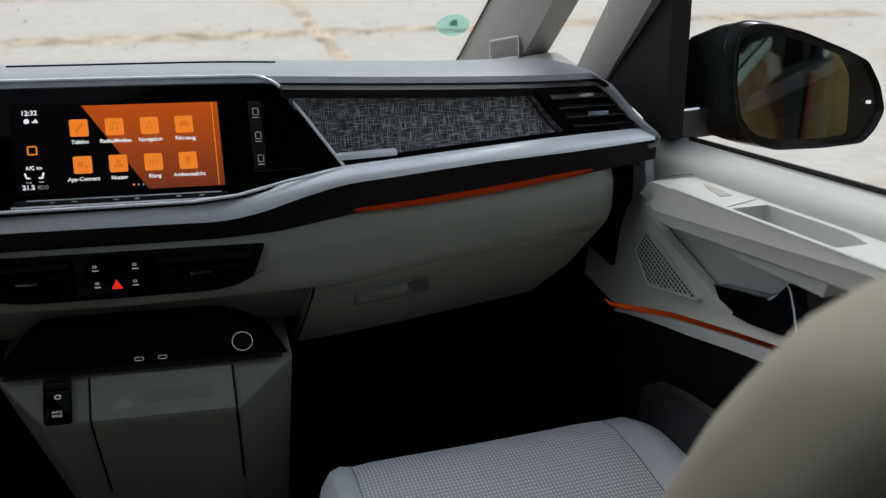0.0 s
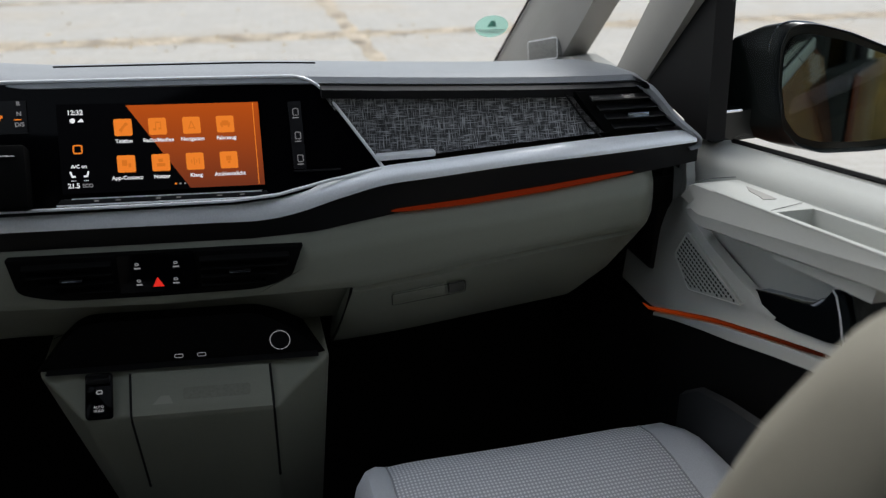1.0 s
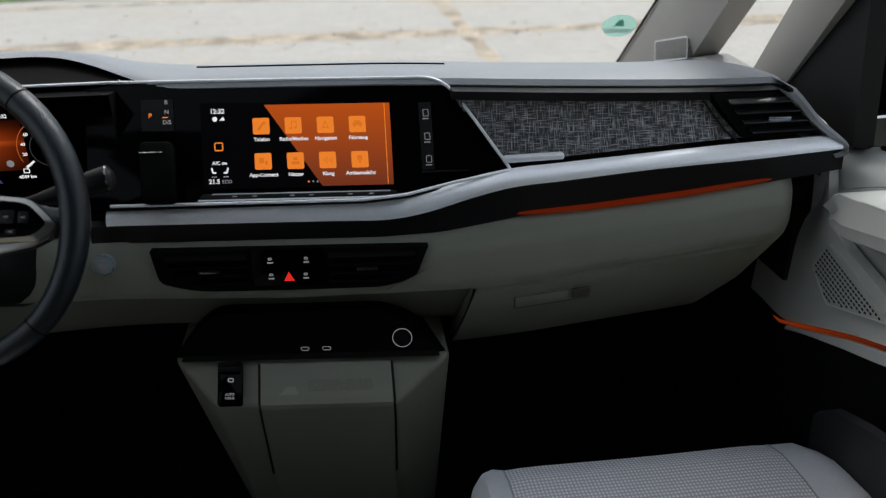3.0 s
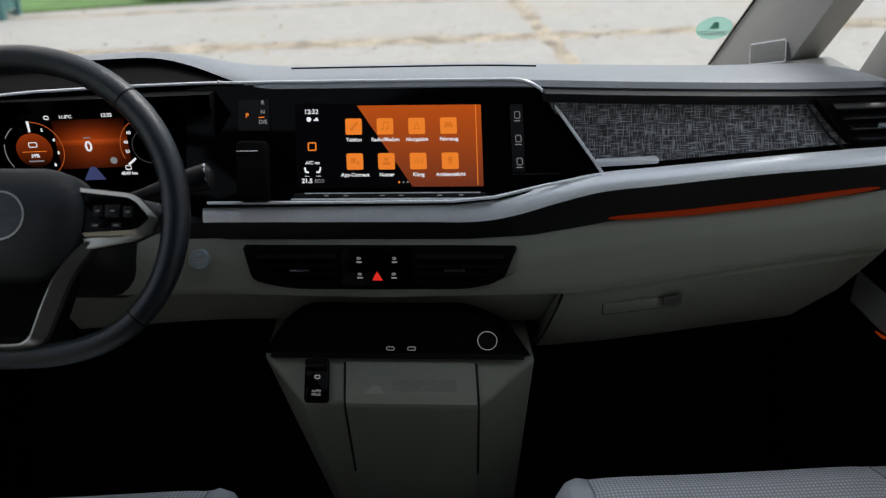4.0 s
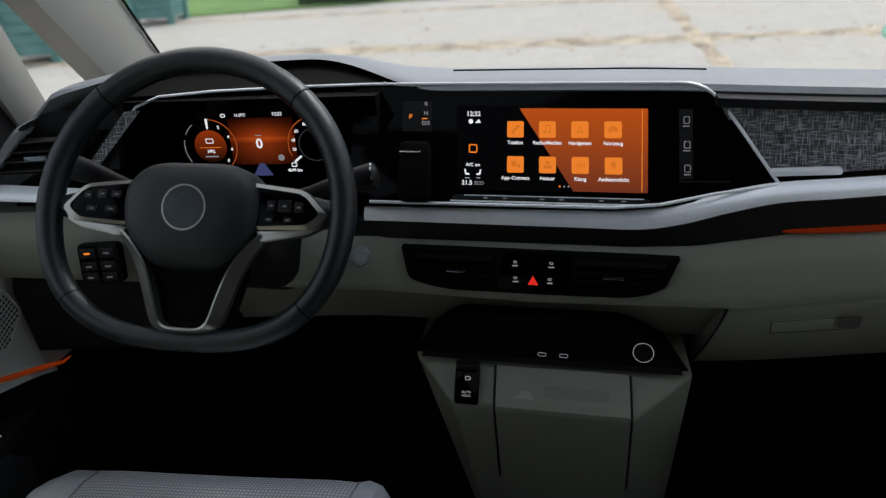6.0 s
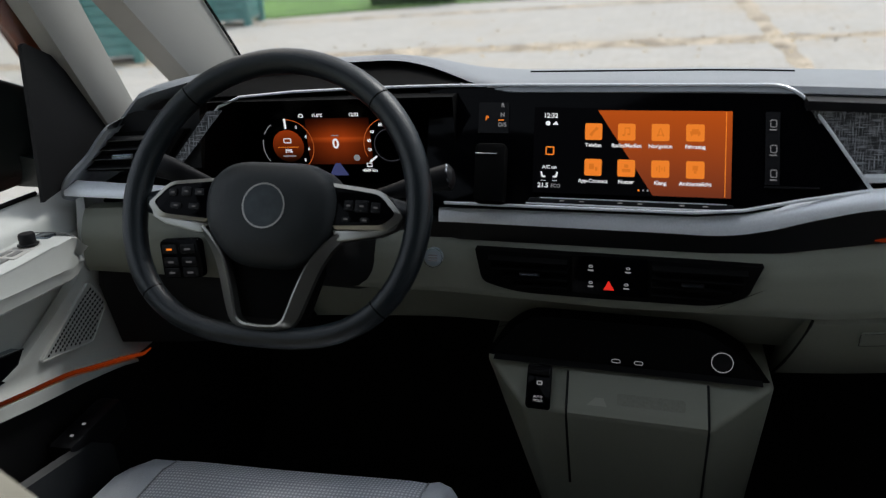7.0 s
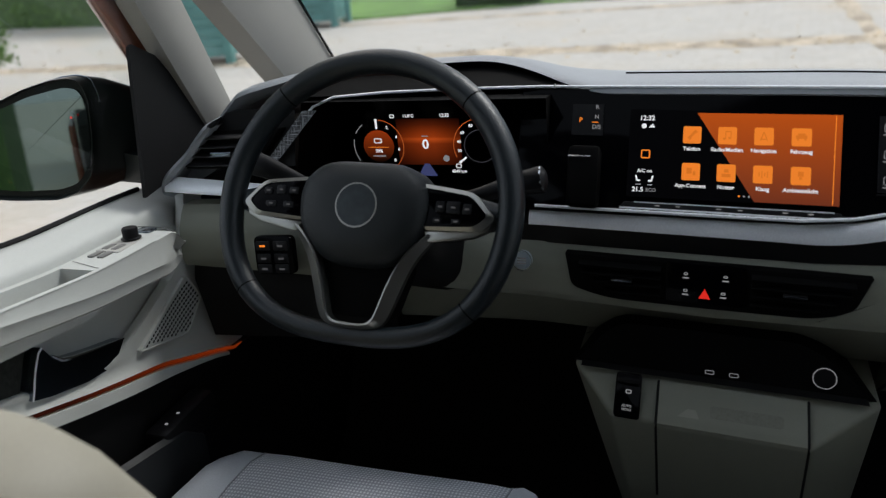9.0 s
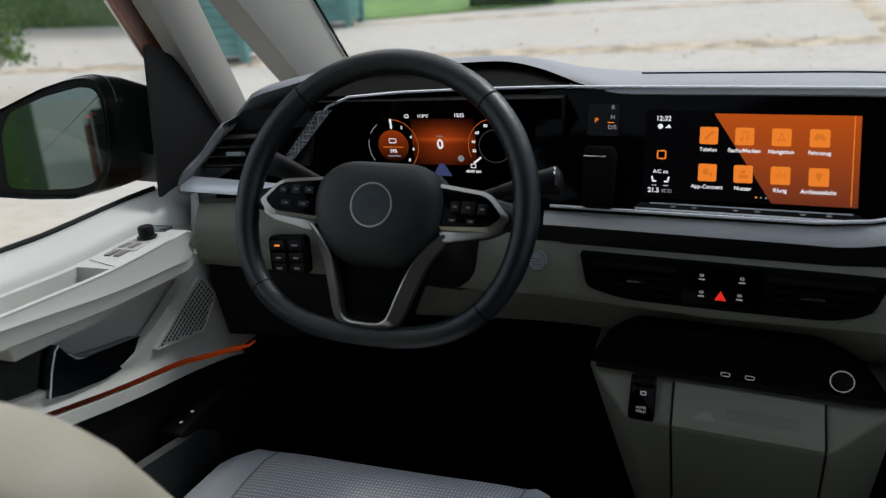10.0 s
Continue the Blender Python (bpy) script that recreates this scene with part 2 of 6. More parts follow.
def tube(points, radius, sides=10, closed=False, flat=1.0, up=(0, 0, 1)):
    """A tube along points; flat squeezes it along up."""
    pts = [Vector(p) for p in points]
    rings = []
    n = len(pts)
    for i, p in enumerate(pts):
        a, b = (pts[(i - 1) % n], pts[(i + 1) % n]) if closed else (pts[max(i - 1, 0)], pts[min(i + 1, n - 1)])
        d = (b - a).normalized()
        s = d.cross(Vector(up)).normalized()
        u = s.cross(d)
        r = radius[i] if isinstance(radius, (list, tuple)) else radius
        rings.append([p + s * r * math.cos(2 * math.pi * k / sides) + u * r * flat * math.sin(2 * math.pi * k / sides) for k in range(sides)])
    if closed:
        rings.append(rings[0])
        bm = loft(rings, True, False)
        bmesh.ops.remove_doubles(bm, verts=bm.verts, dist=1e-5)
        return bm
    return loft(rings)


def spline(points, n):
    """n + 1 points along a smooth curve through the given ones."""
    p = [Vector(q) for q in points]
    out = []
    for i in range(n + 1):
        u = i / n * (len(p) - 1)
        k = min(int(u), len(p) - 2)
        f = u - k
        a, b, c, d = p[max(k - 1, 0)], p[k], p[k + 1], p[min(k + 2, len(p) - 1)]
        out.append(0.5 * (2 * b + (c - a) * f + (2 * a - 5 * b + 4 * c - d) * f * f + (3 * b - a - 3 * c + d) * f ** 3))
    return out


def lettering(name, words, size, m, mat, parent, warp=False, align="CENTER", depth=0.0002):
    cu = bpy.data.curves.new(name, "FONT")
    cu.body, cu.size, cu.align_x, cu.align_y, cu.extrude, cu.offset = words, size, align, "CENTER", depth, 0.022 * size
    ob = bpy.data.objects.new(name, cu)
    scene.collection.objects.link(ob)
    bpy.context.view_layer.update()
    me = bpy.data.meshes.new_from_object(ob.evaluated_get(bpy.context.evaluated_depsgraph_get()))
    bpy.data.objects.remove(ob)
    bm = bmesh.new()
    bm.from_mesh(me)
    bpy.data.meshes.remove(me)
    bmesh.ops.transform(bm, matrix=m, verts=bm.verts)
    return part(name, bm, mat, parent, warp=warp, smooth=False)


def smooth01(a, b, x):
    u = min(max((x - a) / (b - a), 0), 1)
    return u * u * (3 - 2 * u)


def axes(o, x, y):
    """A pose with the origin o, local x along x and local y near y."""
    x = Vector(x).normalized()
    z = x.cross(Vector(y)).normalized()
    y = z.cross(x)
    return Matrix(((x.x, y.x, z.x, o[0]), (x.y, y.y, z.y, o[1]), (x.z, y.z, z.z, o[2]), (0, 0, 0, 1)))


# ---- dashboard ----
dash = thing("dashboard", "two-tone van dashboard with silver strip and cream lower body", "dashboard")
X_END = 0.74


def hood(x):
    return 0.026 * smooth01(-0.12, -0.34, x) * (1 - 0.75 * smooth01(-0.52, -0.74, x)) if x < 0 else 0.0


def lip_z(x):
    return 1.327 - 0.018 * smooth01(0.1, 0.65, x) - 0.07 * max(0, abs(x) - (0.672 if x > 0 else 0.665)) / 0.075 + hood(x)


PROFILE = [(1.046, -0.022), (1.024, -0.016), (1.014, -0.006), (1.020, 0.001), (1.04, 0.003), (1.09, 0.0), (1.15, -0.007), (1.21, -0.016), (1.30, -0.036), (1.45, -0.075), (1.60, -0.12), (1.80, -0.19)]


def pad_point(u, v):
    x = -0.762 + (0.762 + X_END) * u
    k = v * (len(PROFILE) - 1)
    i = min(int(k), len(PROFILE) - 2)
    f = k - i
    y = PROFILE[i][0] * (1 - f) + PROFILE[i + 1][0] * f
    dz = PROFILE[i][1] * (1 - f) + PROFILE[i + 1][1] * f
    z = lip_z(x)
    if y < 1.03:
        dz *= 1 - 0.85 * smooth01(-0.11, -0.25, x) * (1 - smooth01(-0.55, -0.7, x))
    y += 0.085 * smooth01(-0.13, -0.32, x) * (1 - smooth01(-0.52, -0.7, x)) * (1 - smooth01(1.04, 1.25, y))
    back = smooth01(1.15, 1.7, y)
    dz -= 0.15 * smooth01(-0.13, -0.32, x) * (1 - smooth01(-0.52, -0.7, x)) * max(0, min(y, 1.45) - 1.125)
    return Vector((x, y, z * (1 - back) + (1.325 + 0.5 * hood(x)) * back + dz))


pad = part("top_pad", grid(pad_point, 96, 22), PAD, dash, "dark grey grained soft dashboard top", warp=True)
# the hood's upright nose is black
pad.data.materials.append(DEEP)
for f in pad.data.polygons:
    if -0.60 < f.center.x < -0.10 and abs(f.normal.y) > 0.4 + 0.6 * smooth01(-0.26, -0.12, f.center.x):
        f.material_index = 1
def set_back(x):
    return 0.085 * smooth01(-0.13, -0.32, x) * (1 - smooth01(-0.52, -0.7, x))


part("hood_face", loft([[(x, 1.018 + 0.01 * smooth01(-0.12, -0.2, x), 1.3265), (x, 1.03 + set_back(x), lip_z(x) - 0.008), (x, 1.06 + set_back(x), lip_z(x) - 0.014), (x, 1.06, 1.315)] for x in np.linspace(-0.60, -0.13, 40)]), DEEP, dash, "black hood over the instruments", warp=True)
part("defroster_slot", tube([(x, 1.135, lip_z(x) - 0.0045) for x in np.linspace(-0.12, 0.23, 24)], 0.0016, 6), SATIN, dash, warp=True)

PN = Vector((0, -0.857, 0.514))
PU = Vector((0, 0.514, 0.857))


def on_panel(x, z, off=0.0):
    """A pose on the display panel's face at x and height z."""
    off += 0.0018 if off > 0 else 0.0
    return axes(Vector((x, 0.947 + 0.6 * (z - 1.202), z)) + PN * off, (1, 0, 0), PU)


def panel_shape(points, off, depth, bevel=0.0):
    m = on_panel(0, 1.202, off)
    return plate([(x, (z - 1.202) / 0.857) for x, z in points], depth, m, bevel)


def arc_points(points, n=6):
    """Cuts the corners marked with a radius (x, z, r) into arcs."""
    out = []
    for i, p in enumerate(points):
        if len(p) == 2:
            out.append(p)
            continue
        b = Vector(p[:2])
        a, c = Vector(points[i - 1][:2]), Vector(points[(i + 1) % len(points)][:2])
        s, e = b + (a - b).normalized() * p[2], b + (c - b).normalized() * p[2]
        for k in range(n + 1):
            f = k / n
            q = s * (1 - f) ** 2 + b * 2 * f * (1 - f) + e * f * f
            out.append((q.x, q.y))
    return out


PANEL = arc_points([(-0.245, 1.186), (-0.05, 1.186), (0.10, 1.187), (0.16, 1.192), (0.291, 1.217, 0.004), (0.235, 1.297, 0.01), (0.213, 1.3245, 0.03), (0.0, 1.3255), (-0.245, 1.326)])
display = part("display_panel", panel_shape(PANEL, 0, 0.02, 0.0015), GLOSS, dash, "gloss black glass panel round the touchscreen", warp=True)
edge = [on_panel(x, z, 0.001).translation for x, z in [(-0.56, 1.296), (-0.545, 1.314), (-0.515, 1.325), (-0.44, 1.328), (-0.32, 1.328), (-0.215, 1.3275), (0.0, 1.327), (0.17, 1.3262)] + arc_points([(0.17, 1.3262), (0.214, 1.3262, 0.03), (0.293, 1.217)])[1:-1] + [(0.25, 1.277), (0.293, 1.2165)]]
part("panel_edge_trim", tube(edge, 0.0021, 8, flat=1.0), SILVER, dash, "thin satin silver edge line", warp=True)
part("trim_joint", block(*on_panel(-0.2, 1.3275, 0.002).translation, 0.0015, 0.005, 0.006, 0.0004), WHITE_MARK, dash, warp=True)

# touchscreen picture
part("screen_backlight", panel_shape([(-0.099, 1.2055), (0.141, 1.2055), (0.1435, 1.299), (-0.099, 1.302)], 0.0006, 0.0004), glowing("screen_black", (0.0008, 0.0008, 0.0012), 1), display, warp=True, smooth=False)
part("orange_background", panel_shape([(0.051, 1.2065), (0.141, 1.2065), (0.1425, 1.298), (-0.0175, 1.2985)], 0.0012, 0.0004), SCREEN_ORANGE, display, "orange wedge-shaped menu background", warp=True, smooth=False)
part("scroll_bar", panel_shape([(0.1335, 1.2075), (0.1345, 1.2075), (0.1362, 1.2975), (0.1352, 1.2975)], 0.0018, 0.0004), ICON, display, warp=True, smooth=False)
NAMES = ["Telefon", "Radio/Medien", "Navigation", "Fahrzeug", "App-Connect", "Nutzer", "Klang", "Ambientelicht"]


def icon_mark(kind, bm):
    """A simple sign for an app tile, in the tile's own plane."""
    def bar(cx, cy, w, h, turn=0.0):
        r = Matrix.Rotation(radians(turn), 4, "Z")
        vs = [bm.verts.new(r @ Vector((sx * w / 2, sy * h / 2, 0)) + Vector((cx, cy, 0))) for sx, sy in ((-1, -1), (1, -1), (1, 1), (-1, 1))]
        bm.faces.new(vs)
    if kind == 0:
        bar(0, 0, 0.003, 0.010, -40), bar(-0.003, -0.004, 0.004, 0.003, -40), bar(0.004, 0.004, 0.004, 0.003, -40)
    elif kind == 1:
        bar(-0.002, 0, 0.001, 0.009), bar(0.004, 0.001, 0.001, 0.009), bar(0.001, 0.005, 0.007, 0.0015), bar(-0.0035, -0.004, 0.003, 0.0025), bar(0.0025, -0.003, 0.003, 0.0025)
    elif kind == 2:
        bar(-0.002, 0, 0.0012, 0.011, -20), bar(0.002, 0, 0.0012, 0.011, 20), bar(0, -0.0035, 0.006, 0.0012)
    elif kind == 3:
        bar(0, 0, 0.012, 0.004), bar(0, 0.003, 0.008, 0.003), bar(-0.004, -0.003, 0.002, 0.002), bar(0.004, -0.003, 0.002, 0.002)
    elif kind == 4:
        bar(-0.002, 0.001, 0.006, 0.007), bar(0.004, -0.002, 0.003, 0.005)
    elif kind == 5:
        bar(0, 0.0025, 0.005, 0.004), bar(0, -0.003, 0.010, 0.004)
    elif kind == 6:
        bar(-0.004, 0, 0.0012, 0.005), bar(-0.001, 0, 0.0012, 0.009), bar(0.002, 0, 0.0012, 0.004), bar(0.005, 0, 0.0012, 0.007)
    else:
        bar(0, 0.002, 0.006, 0.006), bar(0, -0.003, 0.003, 0.003)


for i, word in enumerate(NAMES):
    col, row = i % 4, i // 4
    x, z = -0.0225 + 0.0408 * col + 0.0003 * row, 1.2745 - 0.0395 * row
    m = on_panel(x, z, 0.0022)
    part("app_tile", plate(rounded(0.0214, 0.0214, 0.0022), 0.0006, m), ICON, display, warp=True, smooth=False)
    sign = bmesh.new()
    icon_mark(i, sign)
    bmesh.ops.transform(sign, matrix=on_panel(x, z, 0.0024), verts=sign.verts)
    part("app_sign", sign, ICON_DARK, display, warp=True, smooth=False)
    lettering("app_name", word, 0.0066, on_panel(x, z - 0.0152, 0.0024), WHITE_GLOW, display, True)
for k, mat in enumerate((ICON, GREY_GLOW, GREY_GLOW)):
    part("page_dot", plate(circle(0.0013, 10), 0.0003, on_panel(0.034 + 0.0055 * k, 1.2115, 0.0022)), mat, display, warp=True, smooth=False)
lettering("screen_clock", "12:32", 0.0085, on_panel(-0.0775, 1.292, 0.0014), WHITE_GLOW, display, True)
lettering("screen_temperature", "21.5", 0.0082, on_panel(-0.085, 1.2135, 0.0014), WHITE_GLOW, display, True)
lettering("screen_mode", "ECO", 0.0062, on_panel(-0.069, 1.2133, 0.0014), GREY_GLOW, display, True)
lettering("screen_climate", "A/C on", 0.0062, on_panel(-0.0775, 1.234, 0.0014), WHITE_GLOW, display, True)
part("status_sign", plate(circle(0.0032, 14), 0.0003, on_panel(-0.081, 1.2835, 0.0014)), WHITE_GLOW, display, warp=True, smooth=False)
part("status_sign", plate([(-0.004, -0.002), (0.004, -0.002), (0.001, 0.003)], 0.0003, on_panel(-0.0715, 1.2835, 0.0014)), WHITE_GLOW, display, warp=True, smooth=False)


def frame_ring(w, h, r, t):
    """A rounded frame, as a flat ring round the origin."""
    bm = bmesh.new()
    a, b = rounded(w, h, r), rounded(w - 2 * t, h - 2 * t, max(r - t, 0.0003))
    va, vb = [bm.verts.new((x, y, 0)) for x, y in a], [bm.verts.new((x, y, 0)) for x, y in b]
    for i in range(len(a)):
        j = (i + 1) % len(a)
        bm.faces.new((va[i], va[j], vb[j], vb[i]))
    return bm


def place(bm, m):
    bmesh.ops.transform(bm, matrix=m, verts=bm.verts)
    return bm


part("home_key", place(frame_ring(0.0115, 0.0115, 0.0022, 0.0017), on_panel(-0.0775, 1.2525, 0.0014)), ICON, display, warp=True, smooth=False)
for s in (-1, 1):
    seat_sign = bmesh.new()
    for cx, cy, w, h, turn in ((0.0022 * s, 0.0022, 0.0022, 0.0062, -14 * s), (-0.0004 * s, -0.0012, 0.0048, 0.0022, 0), (-0.0024 * s, -0.0064, 0.0011, 0.0011, 0), (-0.0002 * s, -0.0064, 0.0011, 0.0011, 0), (0.002 * s, -0.0064, 0.0011, 0.0011, 0)):
        r = Matrix.Rotation(radians(turn), 4, "Z")
        seat_sign.faces.new([seat_sign.verts.new(r @ Vector((a * w / 2, b * h / 2, 0)) + Vector((cx, cy, 0))) for a, b in ((-1, -1), (1, -1), (1, 1), (-1, 1))])
    part("seat_heat_sign", place(seat_sign, on_panel(-0.0775 + 0.0075 * s, 1.2245, 0.0014)), WHITE_GLOW, display, warp=True, smooth=False)

# touch strip under the screen, door key column, gear readout
part("touch_bar", panel_shape([(-0.108, 1.1925), (0.149, 1.1925), (0.142, 1.1995), (-0.1, 1.1995)], 0.004, 0.004, 0.001), SATIN, display, warp=True)
for z0, x0, x1, r in ((1.1992, -0.088, 0.136, 0.0007), (1.1925, -0.106, 0.150, 0.0012)):
    part("touch_bar_line", tube([on_panel(x, z0, 0.0044).translation for x in np.linspace(x0, x1, 12)], r, 6), SILVER, display, warp=True)
for x in (-0.060, -0.035, 0.012, 0.036, 0.085, 0.112):
    part("touch_key", plate(rounded(0.006, 0.0015, 0.0006), 0.0004, on_panel(x, 1.1965, 0.0046)), GREY_GLOW, display, warp=True, smooth=False)
part("key_column", panel_shape([(0.1785, 1.222), (0.1945, 1.222), (0.1955, 1.2975), (0.1795, 1.2975)], 0.0012, 0.001), SATIN, display, warp=True)
for z, kind in ((1.2855, 0), (1.259, 1), (1.2335, 2)):
    part("door_key_sign", place(frame_ring(0.0075, 0.0095, 0.0018, 0.0009), on_panel(0.188, z, 0.0016)), GREY_GLOW, display, warp=True, smooth=False)
    part("door_key_bar", plate(rounded(0.008, 0.0012, 0.0004), 0.0003, on_panel(0.1875, z - 0.0065, 0.0016)), GREY_GLOW, display, warp=True, smooth=False)
part("panel_ledge", tube([on_panel(x, 1.2195 + 0.00005 * k, 0.001).translation for k, x in enumerate(np.linspace(0.178, 0.237, 10))], 0.0012, 6), SATIN, display, warp=True)
gear = part("gear_readout", panel_shape([(-0.174, 1.2715), (-0.133, 1.2715), (-0.133, 1.307), (-0.174, 1.307)], 0.0012, 0.001), SATIN, display, warp=True)
lettering("gear_letter", "P", 0.0085, on_panel(-0.1625, 1.2885, 0.002), ICON, display, True)
for word, z in (("R", 1.3035), ("N", 1.2925), ("D/S", 1.281)):
    lettering("gear_letter", word, 0.0075, on_panel(-0.1415, z, 0.002), GREY_GLOW, display, True)
part("gear_arrow", plate([(-0.004, -0.0006), (0.004, -0.0006), (0.004, 0.0006), (-0.004, 0.0006)], 0.0003, on_panel(-0.1435, 1.2865, 0.002)), ICON, display, warp=True, smooth=False)
sel = part("drive_selector", block(*on_panel(-0.152, 1.222, 0.014).translation, 0.041, 0.026, 0.078, 0.006, Matrix.Rotation(radians(-31), 4, "X")), DEEP, dash, "black drive selector paddle", warp=True)
part("selector_edge", block(*on_panel(-0.157, 1.2425, 0.0285).translation, 0.029, 0.002, 0.0014, 0.0005), CHROME, sel, warp=True)

# silver strip with its bend
STRIP = [(-0.225, 1.1865, 1.164), (-0.1, 1.1868, 1.1638), (0.06, 1.1872, 1.1635), (0.13, 1.1885, 1.1635), (0.18, 1.197, 1.172), (0.235, 1.2115, 1.1895), (0.29, 1.2225, 1.2035), (0.36, 1.2275, 1.2095), (0.48, 1.2345, 1.218), (0.6, 1.2405, 1.2230), (0.726, 1.2440, 1.2310)]
S_TOP = spline([(x, 0, a) for x, a, b in STRIP], 60)
S_LOW = spline([(x, 0, b) for x, a, b in STRIP], 60)


def strip_rings(tops, lows):
    rings = []
    for a, b in zip(tops, lows):
        x, za, zb = a.x, a.z, b.z
        h = za - zb
        rings.append([(x, 0.960, za - 0.004), (x, 0.953, za + 0.0006), (x, 0.947, za - 0.04 * h), (x, 0.9405, za - 0.2 * h), (x, 0.935, za - 0.45 * h), (x, 0.932, za - 0.72 * h), (x, 0.932, za - 0.92 * h), (x, 0.937, zb), (x, 0.955, zb + 0.001)])
    return rings


part("silver_strip", loft(strip_rings(S_TOP, S_LOW)), SILVER, dash, "satin silver trim strip that kinks upwards beside the screen", warp=True)
part("strip_upper_line", tube([on_panel(x, z, 0.003).translation + Vector((0, -0.004, 0)) for x, z in [(-0.215, 1.1905), (-0.05, 1.1905), (0.10, 1.191), (0.155, 1.1955), (0.22, 1.2085), (0.288, 1.2185)]], 0.0022, 8), SILVER, dash, warp=True)
L_TOP = [Vector((-0.752 + 0.012 * k, 0, 1.2345 - 0.0012 * k)) for k in range(16)]
L_LOW = [Vector((-0.752 + 0.012 * k, 0, 1.2165 - 0.0009 * k)) for k in range(16)]
part("silver_strip", loft(strip_rings(L_TOP, L_LOW)), SILVER, dash, warp=True)

# black band under the strip and the lit line
def band_low(x):
    return float(np.interp(x, (-0.25, 0.12, 0.2, 0.25, 0.303, 0.4, 0.512, 0.634, 0.74), (1.139, 1.1395, 1.1445, 1.154, 1.1635, 1.169, 1.1765, 1.190, 1.203)))


def strip_low(x):
    return float(np.interp(x, [s[0] for s in STRIP], [s[2] for s in STRIP]))


part("lower_band", loft([[(x, 0.948, strip_low(x) + 0.004), (x, 0.941, strip_low(x) - 0.002), (x, 0.9405, 0.5 * (strip_low(x) + band_low(x))), (x, 0.9395, band_low(x) - 0.001), (x, 0.944, band_low(x) - 0.003), (x, 0.975, band_low(x) - 0.003)] for x in np.linspace(-0.25, 0.735, 70)]), SATIN, dash, "black recessed band", warp=True)


def amb_z(x):
    return float(np.interp(x, (0.295, 0.4, 0.512, 0.637), (1.1665, 1.1712, 1.1803, 1.1940)))


part("ambient_light_strip", tube([(x, 0.938, amb_z(x)) for x in np.linspace(0.297, 0.637, 40)], [0.0010 + 0.0034 * math.sin(math.pi * k / 39) ** 0.35 for k in range(40)], 8), ORANGE_LINE, dash, "glowing orange ambient light line", warp=True)

# cream body with vents and the lower panels
def fold_z(x):
    return float(np.interp(x, (-0.72, -0.28, 0.0, 0.257, 0.43, 0.66, 0.74), (1.105, 1.067, 1.061, 1.068, 1.0915, 1.1165, 1.122)))


def shelf_point(u, v):
    x = -0.735 + 1.415 * u
    top = (band_low(x) if x > -0.2 else 1.142 + 0.05 * smooth01(-0.25, -0.6, x)) + 0.002
    f = fold_z(x)
    prof = [(0.968, 0.0), (0.944, 0.0), (0.934, 0.12), (0.922, 0.35), (0.9175, 0.6), (0.9155, 0.85), (0.9185, 0.97), (0.93, 1.02)]
    k = v * 7
    i = min(int(k), 6)
    q = k - i
    y = prof[i][0] * (1 - q) + prof[i + 1][0] * q
    w = prof[i][1] * (1 - q) + prof[i + 1][1] * q
    end = smooth01(0.64, 0.685, x)
    return Vector((x - 0.006 * end * v, y + 0.03 * end ** 2, top + (f - top) * w))


part("upper_shelf", grid(shelf_point, 110, 21), CREAM_SHADED, dash, "cream plastic lower dashboard", warp=True)


# the panel leans strongly under, which deepens its shade
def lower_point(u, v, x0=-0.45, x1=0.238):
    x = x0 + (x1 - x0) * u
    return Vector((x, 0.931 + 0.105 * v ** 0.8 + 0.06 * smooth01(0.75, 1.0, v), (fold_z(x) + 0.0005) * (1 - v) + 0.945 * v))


part("lower_panel", grid(lower_point, 30, 12), CREAM_SHADED, dash, warp=True)
part("knee_panel", loft([[(x, 0.925, fold_z(x) + 0.002), (x, 0.918, fold_z(x) - 0.02), (x, 0.935, 0.98), (x, 0.99, 0.955), (x, 1.0, fold_z(x))] for x in np.linspace(-0.725, -0.45, 16)]), BLACK, dash, warp=True)


# the lid leans under to darken its lower half
def glove_rings():
    out = []
    for x in np.linspace(0.2405, 0.675, 26):
        low = float(np.interp(x, (0.24, 0.675), (0.925, 0.965)))
        f = fold_z(x)
        g = smooth01(0.3, 0.675, x)
        e = 0.03 * smooth01(0.63, 0.68, x) ** 2
        out.append([(a, b + e, c) for a, b, c in [(x, 0.925, f - 0.001), (x, 0.9215, f - 0.006), (x - 0.006 - 0.006 * g, 0.931, f - 0.03), (x - 0.012 - 0.014 * g, 0.968, 0.5 * (f + low) - 0.01), (x - 0.02 - 0.028 * g, 1.022, low + 0.004), (x - 0.021 - 0.030 * g, 1.030, low - 0.002), (x - 0.02 - 0.030 * g, 1.05, low), (x, 1.05, f - 0.001)]])
    return out


glove = part("glove_box_door", loft(glove_rings()), CREAM_SHADED, dash, "closed cream glove box lid", warp=True)
part("glove_box_handle", place(frame_ring(0.104, 0.025, 0.003, 0.0010), axes((0.345, 0.9275, 1.046), (1, 0, 0.1), (0, -0.45, 1))), BLACK, glove, warp=True)
part("handle_pull", plate(rounded(0.072, 0.021, 0.003), 0.004, axes((0.331, 0.9285, 1.0445), (1, 0, 0.1), (0, -0.45, 1)), 0.001), CREAM_SHADED, glove, warp=True)
# flat plate in darkened cream; the hollow's shade is painted
part("handle_recess", plate(rounded(0.022, 0.019, 0.003), 0.003, axes((0.384, 0.9270, 1.0500), (1, 0, 0.1), (0, -0.45, 1))), material("recess_shade_cream", (0.07, 0.07, 0.06), 0.7), glove, warp=True)
